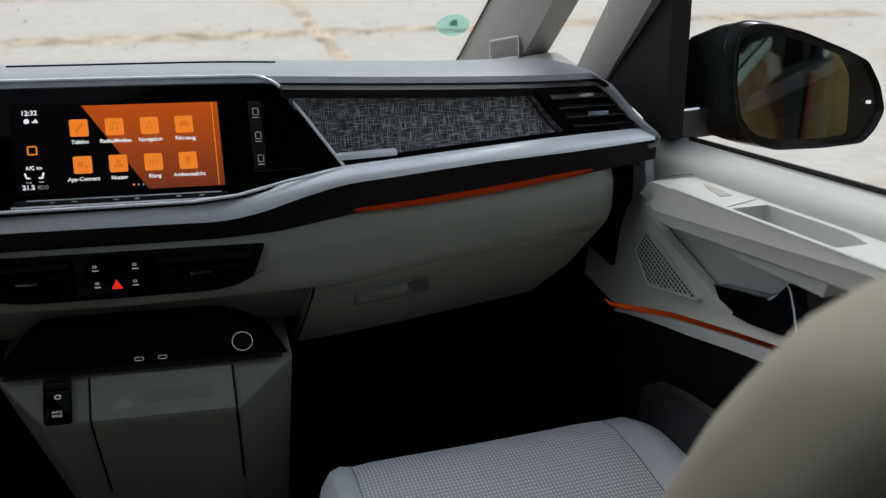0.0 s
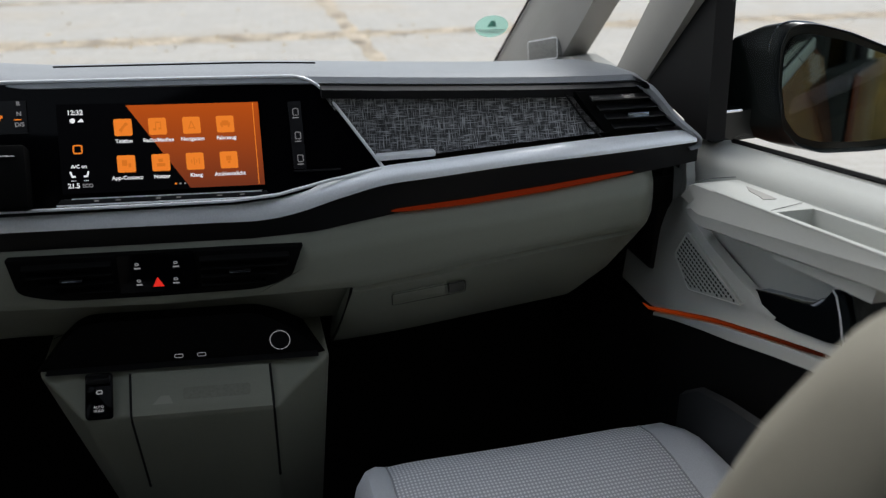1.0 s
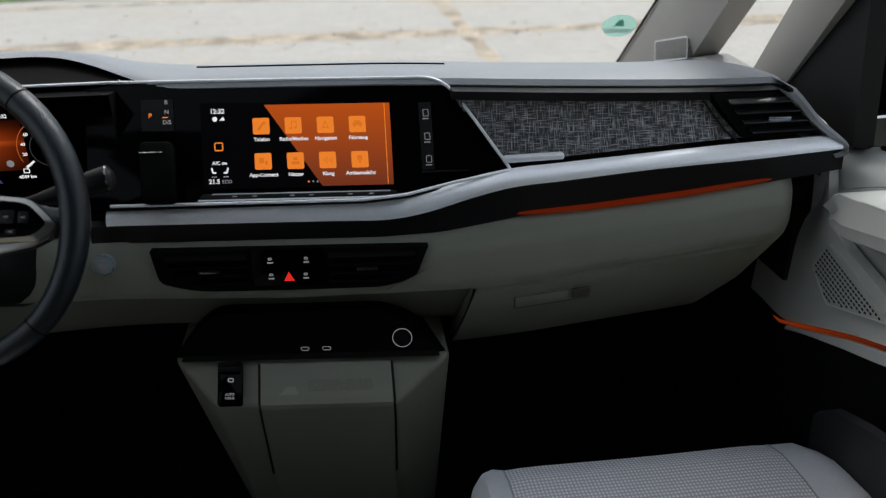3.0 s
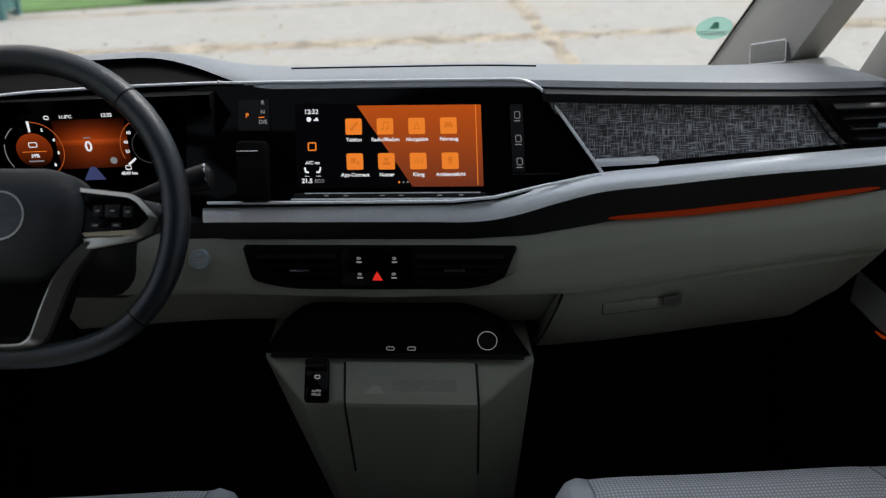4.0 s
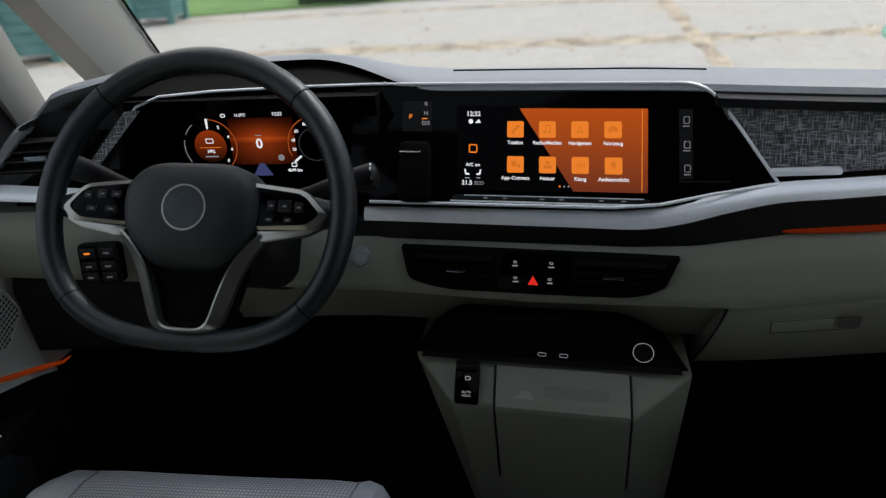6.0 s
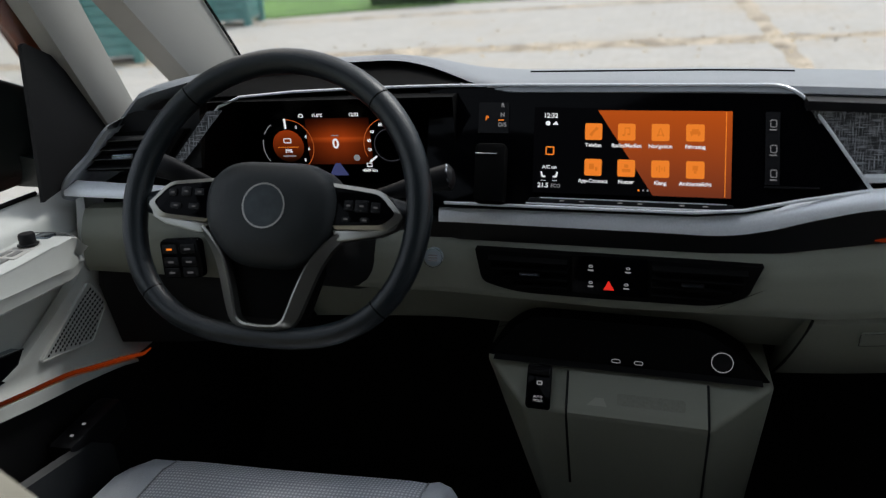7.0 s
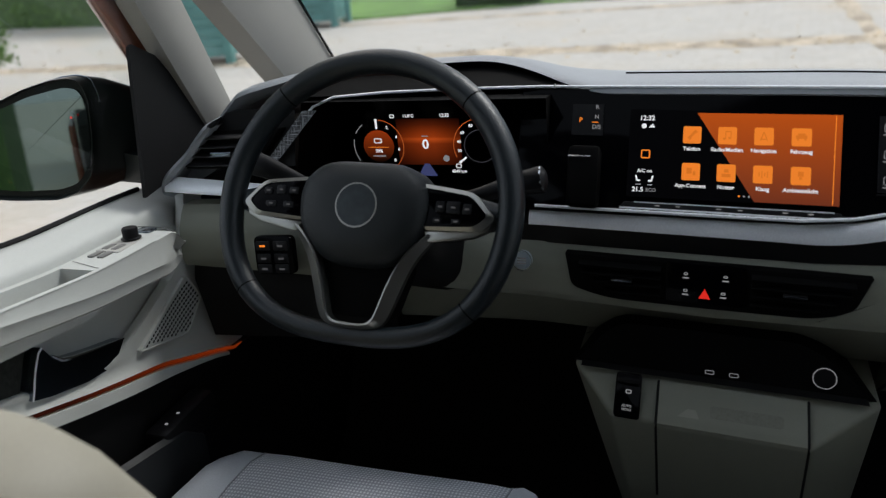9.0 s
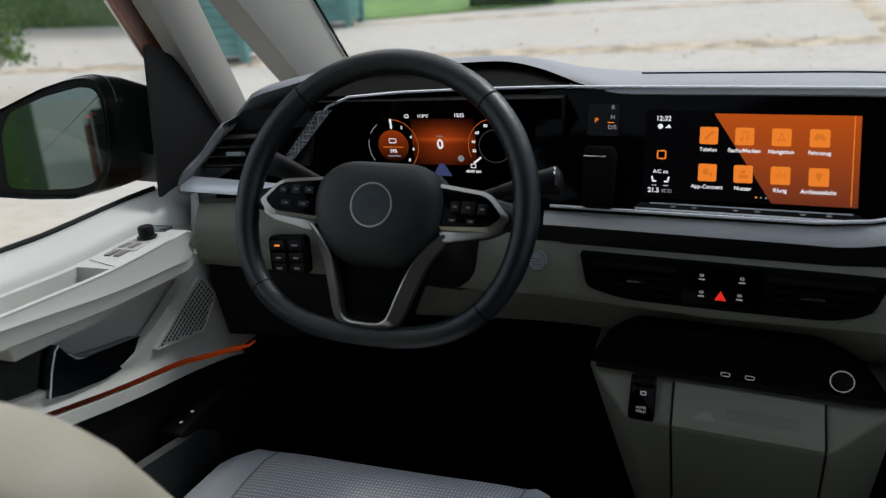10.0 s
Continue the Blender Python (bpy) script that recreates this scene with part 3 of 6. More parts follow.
part("lower_gap", tube([(0.2395 - 0.02 * k / 8, 0.9225 + 0.100 * (k / 8) ** 1.3, 1.066 - 0.138 * k / 8) for k in range(9)], 0.002, 6), BLACK, dash, warp=True)

VENT = arc_points([(-0.174, 1.1350), (-0.166, 1.092, 0.008), (-0.124, 1.0795, 0.03), (0.0, 1.079), (0.134, 1.0805, 0.03), (0.164, 1.096, 0.008), (0.180, 1.1345), (0.0, 1.1345)])
vm = axes((0, 0.9125, 1.10), (1, 0, 0), (0, 0.12, 1))


def vent_plate(points, off, depth, bevel=0.0):
    return plate([(x, z - 1.10) for x, z in points], depth, vm @ Matrix.Translation((0, 0, off)), bevel)


cv = part("centre_vent", vent_plate(VENT, 0, 0.02, 0.001), DEEP, dash, "black centre air vents with warning light keys between", warp=True)
for side, x0, x1 in ((-1, -0.155, -0.052), (1, 0.052, 0.162)):
    for k in range(4):
        z = 1.127 - 0.0115 * k
        inset = max(0, (1.118 - z)) * 1.25
        a, b = (x0 + inset, x1) if side < 0 else (x0, x1 - inset)
        part("vent_slat", block((a + b) / 2, 0.9095, z, b - a, 0.010, 0.0028, 0.001, Matrix.Rotation(radians(18), 4, "X")), DEEP, cv, warp=True)
    part("vent_tab", block(side * 0.1, 0.9035, 1.1105, 0.026, 0.006, 0.0035, 0.001), SLAT, cv, warp=True)
    part("tab_inlay", block(side * 0.1, 0.9000, 1.1112, 0.022, 0.0012, 0.0012, 0.0003), DARK_CHROME, cv, warp=True)
part("key_panel", vent_plate([(-0.046, 1.086), (0.046, 1.086), (0.046, 1.136), (-0.046, 1.136)], 0.003, 0.003, 0.001), GLOSS, cv, warp=True)


def on_vent(x, z, off):
    return vm @ Matrix.Translation((x, z - 1.10, off))


part("hazard_sign", plate([(-0.0068, -0.0055), (0.0068, -0.0055), (0, 0.007)], 0.0004, on_vent(0, 1.0985, 0.0036)), RED_GLOW, cv, "glowing red warning triangle", warp=True, smooth=False)
for x, z in ((-0.0225, 1.121), (0.0235, 1.121), (-0.0225, 1.0995), (0.0215, 1.0995)):
    part("key_sign", place(frame_ring(0.005, 0.0036, 0.0014, 0.0011), on_vent(x, z + 0.0022, 0.0036)), GREY_GLOW, cv, warp=True, smooth=False)
    part("key_caption", plate(rounded(0.0075, 0.0018, 0.0006), 0.0003, on_vent(x, z - 0.003, 0.0036)), GREY_GLOW, cv, warp=True, smooth=False)
sb = part("start_button", plate(circle(0.0125, 32), 0.01, axes((-0.231, 0.9085, 1.1235), (1, 0, 0), (0, 0.25, 1)), 0.0015), START, dash, "round blue-grey engine start button", warp=True)
part("button_ring", place(frame_ring(0.0275, 0.0275, 0.0137, 0.0011), axes((-0.231, 0.9075, 1.1235), (1, 0, 0), (0, 0.25, 1))), DARK_CHROME, sb, warp=True)
for dz in (0.003, -0.0005, -0.004):
    part("button_caption", plate(rounded(0.012, 0.0016, 0.0005), 0.0003, axes((-0.231, 0.908 + dz * 0.25, 1.1235 + dz), (1, 0, 0), (0, 0.25, 1)) @ Matrix.Translation((0, 0, 0.0005))), DIM_SIGN, sb, warp=True, smooth=False)

# woven trim in front of the passenger, side vents
def fabric_point(u, v):
    x = 0.225 + 0.065 * (1 - v) + (0.51 - 0.065 * (1 - v)) * u
    low = float(np.interp(x, (0.2, 0.29, 0.36, 0.48, 0.6, 0.73), (1.19, 1.222, 1.2275, 1.2345, 1.2405, 1.244)))
    high = min(1.312, lip_z(x) - 0.018)
    return Vector((x, 0.976 + 0.024 * v + 0.004 * math.sin(math.pi * v), low + (high - low) * v))


part("woven_trim_panel", grid(fabric_point, 40, 8), FABRIC, dash, "dark panel with grey cross-hatched woven pattern", warp=True)
# black strip in place of the shadow that the pad's lip casts
part("lip_shadow_strip", loft([[(x, 0.988, lip_z(x) - 0.009), (x, 0.992, lip_z(x) - 0.021), (x, 1.045, lip_z(x) - 0.021), (x, 1.045, lip_z(x) - 0.009)] for x in np.linspace(0.222, 0.72, 30)]), SATIN, dash, warp=True)
part("trim_joint_line", tube([(0.545, 0.993, 1.302), (0.565, 0.987, 1.275), (0.583, 0.98, 1.252), (0.602, 0.972, 1.235)], 0.0016, 6), SATIN, dash, warp=True)
tray = part("storage_slot_edge", block(0.322, 0.962, 1.2335, 0.078, 0.014, 0.008, 0.003, Matrix.Rotation(radians(-1.5), 4, "Y")), SILVER, dash, warp=True)
part("storage_slot", block(0.327, 0.972, 1.222, 0.074, 0.012, 0.012, 0.002), GLOSS, tray, warp=True)


def side_vent(s):
    """A framed end vent and the padded rim that wraps the end of the dashboard; the driver's end reaches a little further out."""
    dx, dz = (0.0, 0.0) if s > 0 else (0.022, -0.004)
    out = [(0.560, 1.300), (0.672, 1.2975), (0.722, 1.2445), (0.606, 1.2415)]
    fm = axes((0, 0.9765, 1.27), (1, 0, 0), (0, 0.25, 1))
    v = part("side_vent", plate([(s * (x + dx), (z + dz - 1.27)) for x, z in arc_points([(*p, 0.005) for p in out], 3)][::s], 0.03, fm, 0.001), DEEP, dash, "black side air vent with slats", warp=True)
    for k in range(4):
        z = 1.2885 - 0.0125 * k
        a = 0.575 + (1.297 - z) * 0.85
        b = 0.672 + (1.2925 - z) * 0.95
        y = 0.970 + (z - 1.27) * 0.25
        part("vent_slat", loft([[(s * (x + dx), y - 0.004, z + dz - 0.0012), (s * (x + dx), y - 0.0045, z + dz + 0.0004), (s * (x + dx), y - 0.003, z + dz + 0.0014), (s * (x + dx), y + 0.008, z + dz + 0.004), (s * (x + dx), y + 0.008, z + dz + 0.0012)] for x in np.linspace(a, b, 4)]), SLAT, v, warp=True)
    part("vent_tab", block(s * (0.648 + dx), 0.963, 1.268 + dz, 0.032, 0.008, 0.0068, 0.002), DARK_CHROME, v, warp=True)
    rim = [(0.664, 1.3060, 1.303), (0.672, 1.303, 1.2955), (0.690, 1.286, 1.277), (0.712, 1.262, 1.2545), (0.735, 1.240, 1.2365), (0.7385, 1.231, 1.2335), (0.735, 1.2215, 1.2265), (0.722, 1.218, 1.2225)]
    edge = spline([(x, z, 0) for x, z, q in rim], 40)
    ins = spline([(x - 0.010 * (1.0 if k < 6 else 0.4), q, 0) for k, (x, z, q) in enumerate(rim)], 40)

    def fwd(z):
        return 0.026 * smooth01(1.275, 1.24, z)
    if s < 0:
        edge, ins = ([Vector((p.x + dx * smooth01(0.6, 0.66, p.x), p.y - 0.010 * smooth01(1.26, 1.225, p.y), 0)) for p in c] for c in (edge, ins))
    part("end_cap", loft([[(s * p.x, 1.05, p.y + 0.004), (s * p.x, 0.975, p.y + 0.001), (s * (0.8 * p.x + 0.2 * q.x), 0.962 - fwd(p.y), 0.8 * p.y + 0.2 * q.y), (s * (0.4 * p.x + 0.6 * q.x), 0.957 - fwd(p.y), 0.4 * p.y + 0.6 * q.y), (s * q.x, 0.962 - fwd(p.y), q.y), (s * q.x, 0.99, q.y)] for p, q in zip(edge, ins)], False, False), PAD, dash, "padded grey rim round the dashboard end", warp=True)


side_vent(1)
side_vent(-1)

# left woven trim and instrument cluster
def fabric_left(u, v):
    x = -0.755 + 0.185 * u
    return Vector((x, 0.982 + 0.024 * v, 1.237 + (min(1.317, lip_z(x) - 0.012) - 1.237) * v))


part("vent_surround", grid(fabric_left, 12, 6), BLACK, dash, warp=True)


def fabric_edge(u, v):
    x = -0.6265 + 0.016 * u + 0.074 * v + 0.006 * u * v
    return Vector((x, 0.970 + 0.024 * v, 1.2265 + 0.088 * v))


part("woven_trim_panel", grid(fabric_edge, 6, 6), FABRIC, dash, "narrow woven strip beside the vent", warp=True)
cluster = thing("instrument_cluster", "black digital instrument cluster with orange dials behind the wheel", "instrument cluster")
part("cluster_housing", loft([[(-0.60, y, 1.16), (-0.205, y, 1.16), (-0.205, y, 1.31 + (1.13 - y) * 0.1), (-0.56, y, 1.31 + (1.13 - y) * 0.1)] for y in (1.0, 1.135)], True, False), DEEP, cluster)
face = part("cluster_glass", plate(arc_points([(-0.62, 1.15), (-0.205, 1.15), (-0.205, 1.315), (-0.6, 1.315, 0.03)]), 0.006, axes((0, 1.125, 0), (1, 0, 0), (0, 0, 1))), GLOSS, cluster)


def on_cluster(x, z, off=0.003):
    return axes((x, 1.125 - off, z), (1, 0, 0), (0, 0, 1))


def ring_arc(r, t, a0, a1, n=40):
    bm = bmesh.new()
    prev = None
    for i in range(n + 1):
        a = radians(a0 + (a1 - a0) * i / n)
        d = Vector((math.cos(a), math.sin(a), 0))
        pair = (bm.verts.new(d * r), bm.verts.new(d * (r - t)))
        if prev:
            bm.faces.new((prev[0], pair[0], pair[1], prev[1]))
        prev = pair
    return bm


part("speed_field", plate([(-0.470, 1.192), (-0.366, 1.192), (-0.366, 1.266), (-0.470, 1.266)], 0.0004, on_cluster(0, 0, 0.002)), CLUSTER_ORANGE, face, "glowing orange speed readout", smooth=False)
lettering("speed_digit", "0", 0.021, on_cluster(-0.4235, 1.225), WHITE_GLOW, face)
part("speed_bar", plate(rounded(0.011, 0.0015, 0.0005), 0.0003, on_cluster(-0.4235, 1.2385)), GREY_GLOW, face, smooth=False)
part("power_dial", plate(circle(0.026, 32), 0.0004, on_cluster(-0.503, 1.2225)), screen_orange("dial_orange", (0.010, 0.003, 0.001), (0.26, 0.034, 0.005), "Z", 1.2, 1.25), face, smooth=False)
part("dial_arc", place(ring_arc(0.043, 0.0010, -60, 92), on_cluster(-0.503, 1.2225)), ARC, face, smooth=False)
part("dial_arc", place(ring_arc(0.043, 0.0014, 125, 152), on_cluster(-0.503, 1.2225)), GREY_GLOW, face, smooth=False)
part("dial_arc", place(ring_arc(0.043, 0.0014, 165, 215), on_cluster(-0.503, 1.2225)), GREY_GLOW, face, smooth=False)
part("dial_needle", plate([(-0.0014, 0.028), (0.0014, 0.028), (0.002, 0.044), (-0.002, 0.044)], 0.0003, on_cluster(-0.503, 1.2225, 0.004)), WHITE_GLOW, face, smooth=False)
for word, a in (("2", 60), ("4", 25), ("6", -8), ("8", -42)):
    lettering("dial_number", word, 0.0068, on_cluster(-0.503 + 0.0345 * math.cos(radians(a)), 1.2225 + 0.0345 * math.sin(radians(a))), WHITE_GLOW, face)
part("battery_sign", place(frame_ring(0.013, 0.008, 0.002, 0.0014), on_cluster(-0.503, 1.2315, 0.004)), WHITE_GLOW, face, smooth=False)
part("dial_line", plate(rounded(0.035, 0.0008, 0.0003), 0.0003, on_cluster(-0.503, 1.221, 0.004)), ICON, face, smooth=False)
lettering("dial_value", "39%", 0.0075, on_cluster(-0.503, 1.2145, 0.004), WHITE_GLOW, face)
part("dial_caption", plate(rounded(0.022, 0.0022, 0.0006), 0.0003, on_cluster(-0.503, 1.2065, 0.004)), GREY_GLOW, face, smooth=False)
part("speed_arc", place(ring_arc(0.043, 0.0010, 100, 205), on_cluster(-0.335, 1.2225)), ARC, face, smooth=False)
part("speed_disc_ring", place(ring_arc(0.026, 0.0012, 0, 360), on_cluster(-0.335, 1.2225)), glowing("dim_ring", (0.06, 0.06, 0.07), 0.6), face, smooth=False)
for word, a in (("80", 112), ("60", 142), ("40", 168), ("20", 192)):
    lettering("speed_number", word, 0.0064, on_cluster(-0.335 + 0.0345 * math.cos(radians(a)), 1.2225 + 0.0345 * math.sin(radians(a))), WHITE_GLOW, face)
part("speed_needle", plate([(-0.0014, 0.029), (0.0014, 0.029), (0.0018, 0.044), (-0.0018, 0.044)], 0.0003, on_cluster(-0.335, 1.2225, 0.004) @ Matrix.Rotation(radians(127), 4, "Z")), WHITE_GLOW, face, smooth=False)
lettering("cluster_clock", "12:32", 0.0074, on_cluster(-0.389, 1.271), WHITE_GLOW, face)
lettering("cluster_temperature", "11.0°C", 0.0066, on_cluster(-0.448, 1.2705), WHITE_GLOW, face)
part("fog_sign", place(frame_ring(0.008, 0.006, 0.0028, 0.0014), on_cluster(-0.475, 1.2705)), WHITE_GLOW, face, smooth=False)
part("assist_sign", plate(circle(0.0052, 16), 0.0003, on_cluster(-0.391, 1.203, 0.004)), GREY_GLOW, face, smooth=False)
part("range_sign", place(frame_ring(0.009, 0.007, 0.0015, 0.0014), on_cluster(-0.372, 1.191)), WHITE_GLOW, face, smooth=False)
lettering("distance", "4549 km", 0.0068, on_cluster(-0.372, 1.182), WHITE_GLOW, face)
part("lane_sign", plate([(-0.016, -0.012), (0.016, -0.012), (0.004, 0.008), (-0.004, 0.008)], 0.0003, on_cluster(-0.424, 1.186)), BLUE_GLOW, face, smooth=False)

# ---- steering wheel ----
wheel = thing("steering_wheel", "black leather three-spoke steering wheel with satin chrome spoke trim", "steering wheel")
LEAN = radians(30)
WM = Matrix.Translation((-0.387, 0.7961, 1.2489)) @ Matrix.Scale(0.935, 4) @ Matrix.Rotation(radians(90) - LEAN, 4, "X") @ Matrix.Rotation(radians(-2.4), 4, "Z")
W_RX, W_RZ = 0.196, 0.195


def rim_point(a):
    """The flattened-bottom outline of the rim, a in degrees from the right."""
    c, s = math.cos(radians(a)), math.sin(radians(a))
    x = W_RX * c
    y = W_RZ * s if s > 0 else -0.163 * (1 - (1 - abs(s)) ** 1.32)
    return Vector((x - 0.006, y - 0.003, -0.022))


def on_wheel(bm):
    return place(bm, WM)


part("rim", on_wheel(tube([rim_point(a) for a in range(0, 360, 5)], [0.0165 - 0.003 * max(0.0, -math.sin(radians(a))) for a in range(0, 360, 5)], 14, True, 1.1, (0, 0, 1))), LEATHER, wheel, "black stitched leather rim")
for a in (48, 132, 218, 322):
    p, q = rim_point(a - 0.3), rim_point(a + 0.3)
    part("rim_seam", on_wheel(tube([p, q], 0.0168 - 0.003 * max(0.0, -math.sin(radians(a))), 14, False, 1.1)), DEEP, wheel)
HUB_RINGS = []
for sc, z in ((1.03, -0.045), (1.02, -0.012), (0.97, -0.001), (0.85, 0.008), (0.55, 0.0125), (0.2, 0.014)):
    HUB_RINGS.append([Vector((x * sc, y * sc - 0.002, z)) for x, y in arc_points([(-0.068, 0.056, 0.035), (-0.090, 0.018, 0.018), (-0.086, -0.030, 0.02), (-0.046, -0.076, 0.03), (0.046, -0.076, 0.03), (0.086, -0.030, 0.02), (0.090, 0.018, 0.018), (0.068, 0.056, 0.035)], 6)])
part("hub_cover", on_wheel(loft(HUB_RINGS)), HUB, wheel, "grained black airbag cover")
part("emblem_ring", on_wheel(place(ring_arc(0.0285, 0.0020, 0, 360, 48), Matrix.Translation((0.0, -0.004, 0.0148)))), TRIM, wheel)
part("emblem_disc", on_wheel(plate(circle(0.0265, 40, 0, -0.004), 0.002, Matrix.Translation((0, 0, 0.0144)))), material("emblem_gloss", (0.035, 0.042, 0.045), 0.3, 0.5, grain=0.2, scale=60), wheel, "plain round emblem")


def spoke_pod(s):
    """One side spoke: a framed gloss pod with its keys, the blade under it and half of the lower fork."""
    outline = arc_points([(s * 0.078, 0.027, 0.004), (s * 0.143, 0.0195, 0.010), (s * 0.165, -0.004, 0.006), (s * 0.150, -0.018, 0.008), (s * 0.084, -0.022, 0.004)], 4)
    pod = part("button_pod", on_wheel(plate(outline[::s], 0.02, Matrix.Translation((0, 0, -0.006)), 0.002)), GLOSS, wheel, "gloss black button pod")
    bezel = bmesh.new()
    outer = arc_points([(s * 0.072, 0.0325, 0.004), (s * 0.146, 0.0245, 0.012), (s * 0.175, -0.006, 0.006), (s * 0.158, -0.0235, 0.008), (s * 0.086, -0.026, 0.004)], 4)
    lo, hi, mid = ([bezel.verts.new((x, y, z)) for x, y in o] for o, z in ((outer, -0.020), (outer, -0.0075), (outline, -0.0048)))
    for a, b in ((lo, hi), (hi, mid)):
        for i in range(len(a)):
            j = (i + 1) % len(a)
            bezel.faces.new((a[i], a[j], b[j], b[i]))
    part("spoke_trim", on_wheel(bezel), TRIM, wheel, "satin chrome frame round the button pod")
    part("spoke_blade", on_wheel(plate([(s * a, b) for a, b in ((0.084, -0.0265), (0.120, -0.026), (0.158, -0.024), (0.170, -0.011), (0.166, -0.022), (0.148, -0.031), (0.100, -0.040), (0.090, -0.040))][::s], 0.012, Matrix.Translation((0, 0, -0.009)), 0.0015)), TRIM, wheel, "satin chrome blade under the pod")
    rows = ((0.100, 0.012, 0.014, 0.009), (0.119, 0.012, 0.014, 0.012), (0.138, 0.010, 0.012, 0.009), (0.106, -0.007, 0.016, 0.008), (0.132, -0.007, 0.016, 0.008)) if s < 0 else ((0.104, 0.004, 0.012, 0.013), (0.121, 0.004, 0.018, 0.015), (0.139, 0.003, 0.012, 0.013), (0.102, -0.013, 0.012, 0.006), (0.126, -0.013, 0.012, 0.006))
    for kx, ky, w, h in rows:
        part("wheel_button", on_wheel(plate([(s * kx + x, ky + y) for x, y in rounded(w, h, 0.002)], 0.002, Matrix.Translation((0, 0, -0.0045)), 0.0007)), SATIN, pod)
        part("button_sign", on_wheel(plate([(s * kx + x, ky + y) for x, y in rounded(0.0055, 0.0022, 0.0008)], 0.0003, Matrix.Translation((0, 0, -0.0040)))), DIM_SIGN, pod, smooth=False)
    # the fork: an open channel whose bright inner edge stands forward
    fork = spline([Vector(p) for p in ((s * 0.094, -0.034, 0.0), (s * 0.076, -0.054, 0.0), (s * 0.062, -0.077, 0.0), (s * 0.051, -0.106, 0.0), (s * 0.041, -0.136, 0.0), (s * 0.034, -0.147, 0.0), (s * 0.021, -0.1535, 0.0), (0, -0.155, 0.0))], 36)
    ring = []
    for k, p in enumerate(fork):
        a, b = fork[max(k - 1, 0)], fork[min(k + 1, len(fork) - 1)]
        dr = (b - a).normalized()
        inward = Vector((-dr.y, dr.x, 0)) * s
        if k == len(fork) - 1:
            inward = Vector((0, 1, 0))
        inward = -inward if inward.dot(Vector((0, -0.09, 0)) - p) < 0 else inward
        wd = 0.0045 + 0.004 * math.sin(math.pi * min(k / 30, 1))
        ring.append([p + inward * wd + Vector((0, 0, z)) for z in (-0.022, -0.006)] + [p + inward * (wd - 0.0025) + Vector((0, 0, -0.0045)), p + Vector((0, 0, -0.008)), p - inward * wd + Vector((0, 0, -0.014)), p - inward * wd + Vector((0, 0, -0.024))])
    part("lower_spoke", on_wheel(loft(ring)), TRIM, wheel, "satin chrome lower spoke")
    part("spoke_arm", on_wheel(tube([(s * 0.15, -0.002, -0.026), (s * 0.185, -0.002, -0.026)], [0.022, 0.014], 10, False, 0.5, (0, 0, 1))), LEATHER, wheel)


spoke_pod(1)
spoke_pod(-1)
part("hub_back", on_wheel(plate(arc_points([(-0.075, 0.04, 0.02), (-0.06, -0.07, 0.01), (-0.040, -0.142, 0.012), (0.040, -0.142, 0.012), (0.06, -0.07, 0.01), (0.075, 0.04, 0.02)]), 0.05, Matrix.Translation((0, 0, -0.022)), 0.004)), DEEP, wheel)
column = thing("steering_column", "black plastic steering column shroud with stalks", "steering column")
part("shroud", place(loft([[Vector((x * sc, y * sc - 0.02, z)) for x, y in rounded(0.15, 0.13, 0.04)] for sc, z in ((0.8, -0.05), (1.0, -0.07), (1.05, -0.28))]), WM), BLACK, column)
for s in (1, -1):
    part("stalk", place(tube([(s * 0.06, 0.012, -0.085), (s * 0.13, 0.034, -0.08), (s * 0.19, 0.053, -0.075), (s * 0.212, 0.058, -0.073), (s * 0.217, 0.059, -0.0725)], [0.009, 0.010, 0.016, 0.018, 0.010], 14, False, 0.7, (0, 0, 1)), WM), SATIN, column, "dark grey column stalk")
    part("stalk_ring", place(tube([(s * 0.2105, 0.0578, -0.0732), (s * 0.2125, 0.0582, -0.073)], 0.0184, 10, False, 0.7), WM), CHROME, column)
light_keys = part("light_switch_panel", plate(rounded(0.062, 0.055, 0.008), 0.01, axes((-0.575, 0.882, 1.135), (1, 0, 0.05), (0, 0.2, 1)), 0.002), GLOSS, dash, "gloss black light switch panel")
for kx in (-0.016, 0.012):
    for ky in (0.014, -0.004, -0.019):
        part("switch_key", plate([(kx + x, ky + y) for x, y in rounded(0.023, 0.013, 0.002)], 0.002, axes((-0.575, 0.8805, 1.135), (1, 0, 0.05), (0, 0.2, 1)), 0.0006), SATIN, light_keys)
        part("key_light", plate([(kx + x, ky + y) for x, y in rounded(0.009, 0.0028, 0.0008)], 0.0003, axes((-0.575, 0.880, 1.135), (1, 0, 0.05), (0, 0.2, 1)) @ Matrix.Translation((0, 0, 0.0004))), ICON if (kx < 0 and ky > 0.01) else DIM_SIGN, light_keys, smooth=False)

# ---- centre console ----
console = thing("centre_console", "cream centre console with dark charging bay and closed storage lid", "centre console")
# the lower face slopes inwards so that it goes dark
CV = {"tl": (-0.166, 0.915, 0.974), "tr": (0.205, 0.915, 0.972), "ll": (-0.110, 0.862, 0.934), "lr": (0.128, 0.862, 0.930), "bl": (-0.070, 0.985, 0.55), "br": (0.130, 0.985, 0.55), "sl": (-0.085, 1.06, 0.55), "sr": (0.19, 1.06, 0.55), "ul": (-0.166, 1.04, 0.974), "ur": (0.205, 1.04, 0.972)}


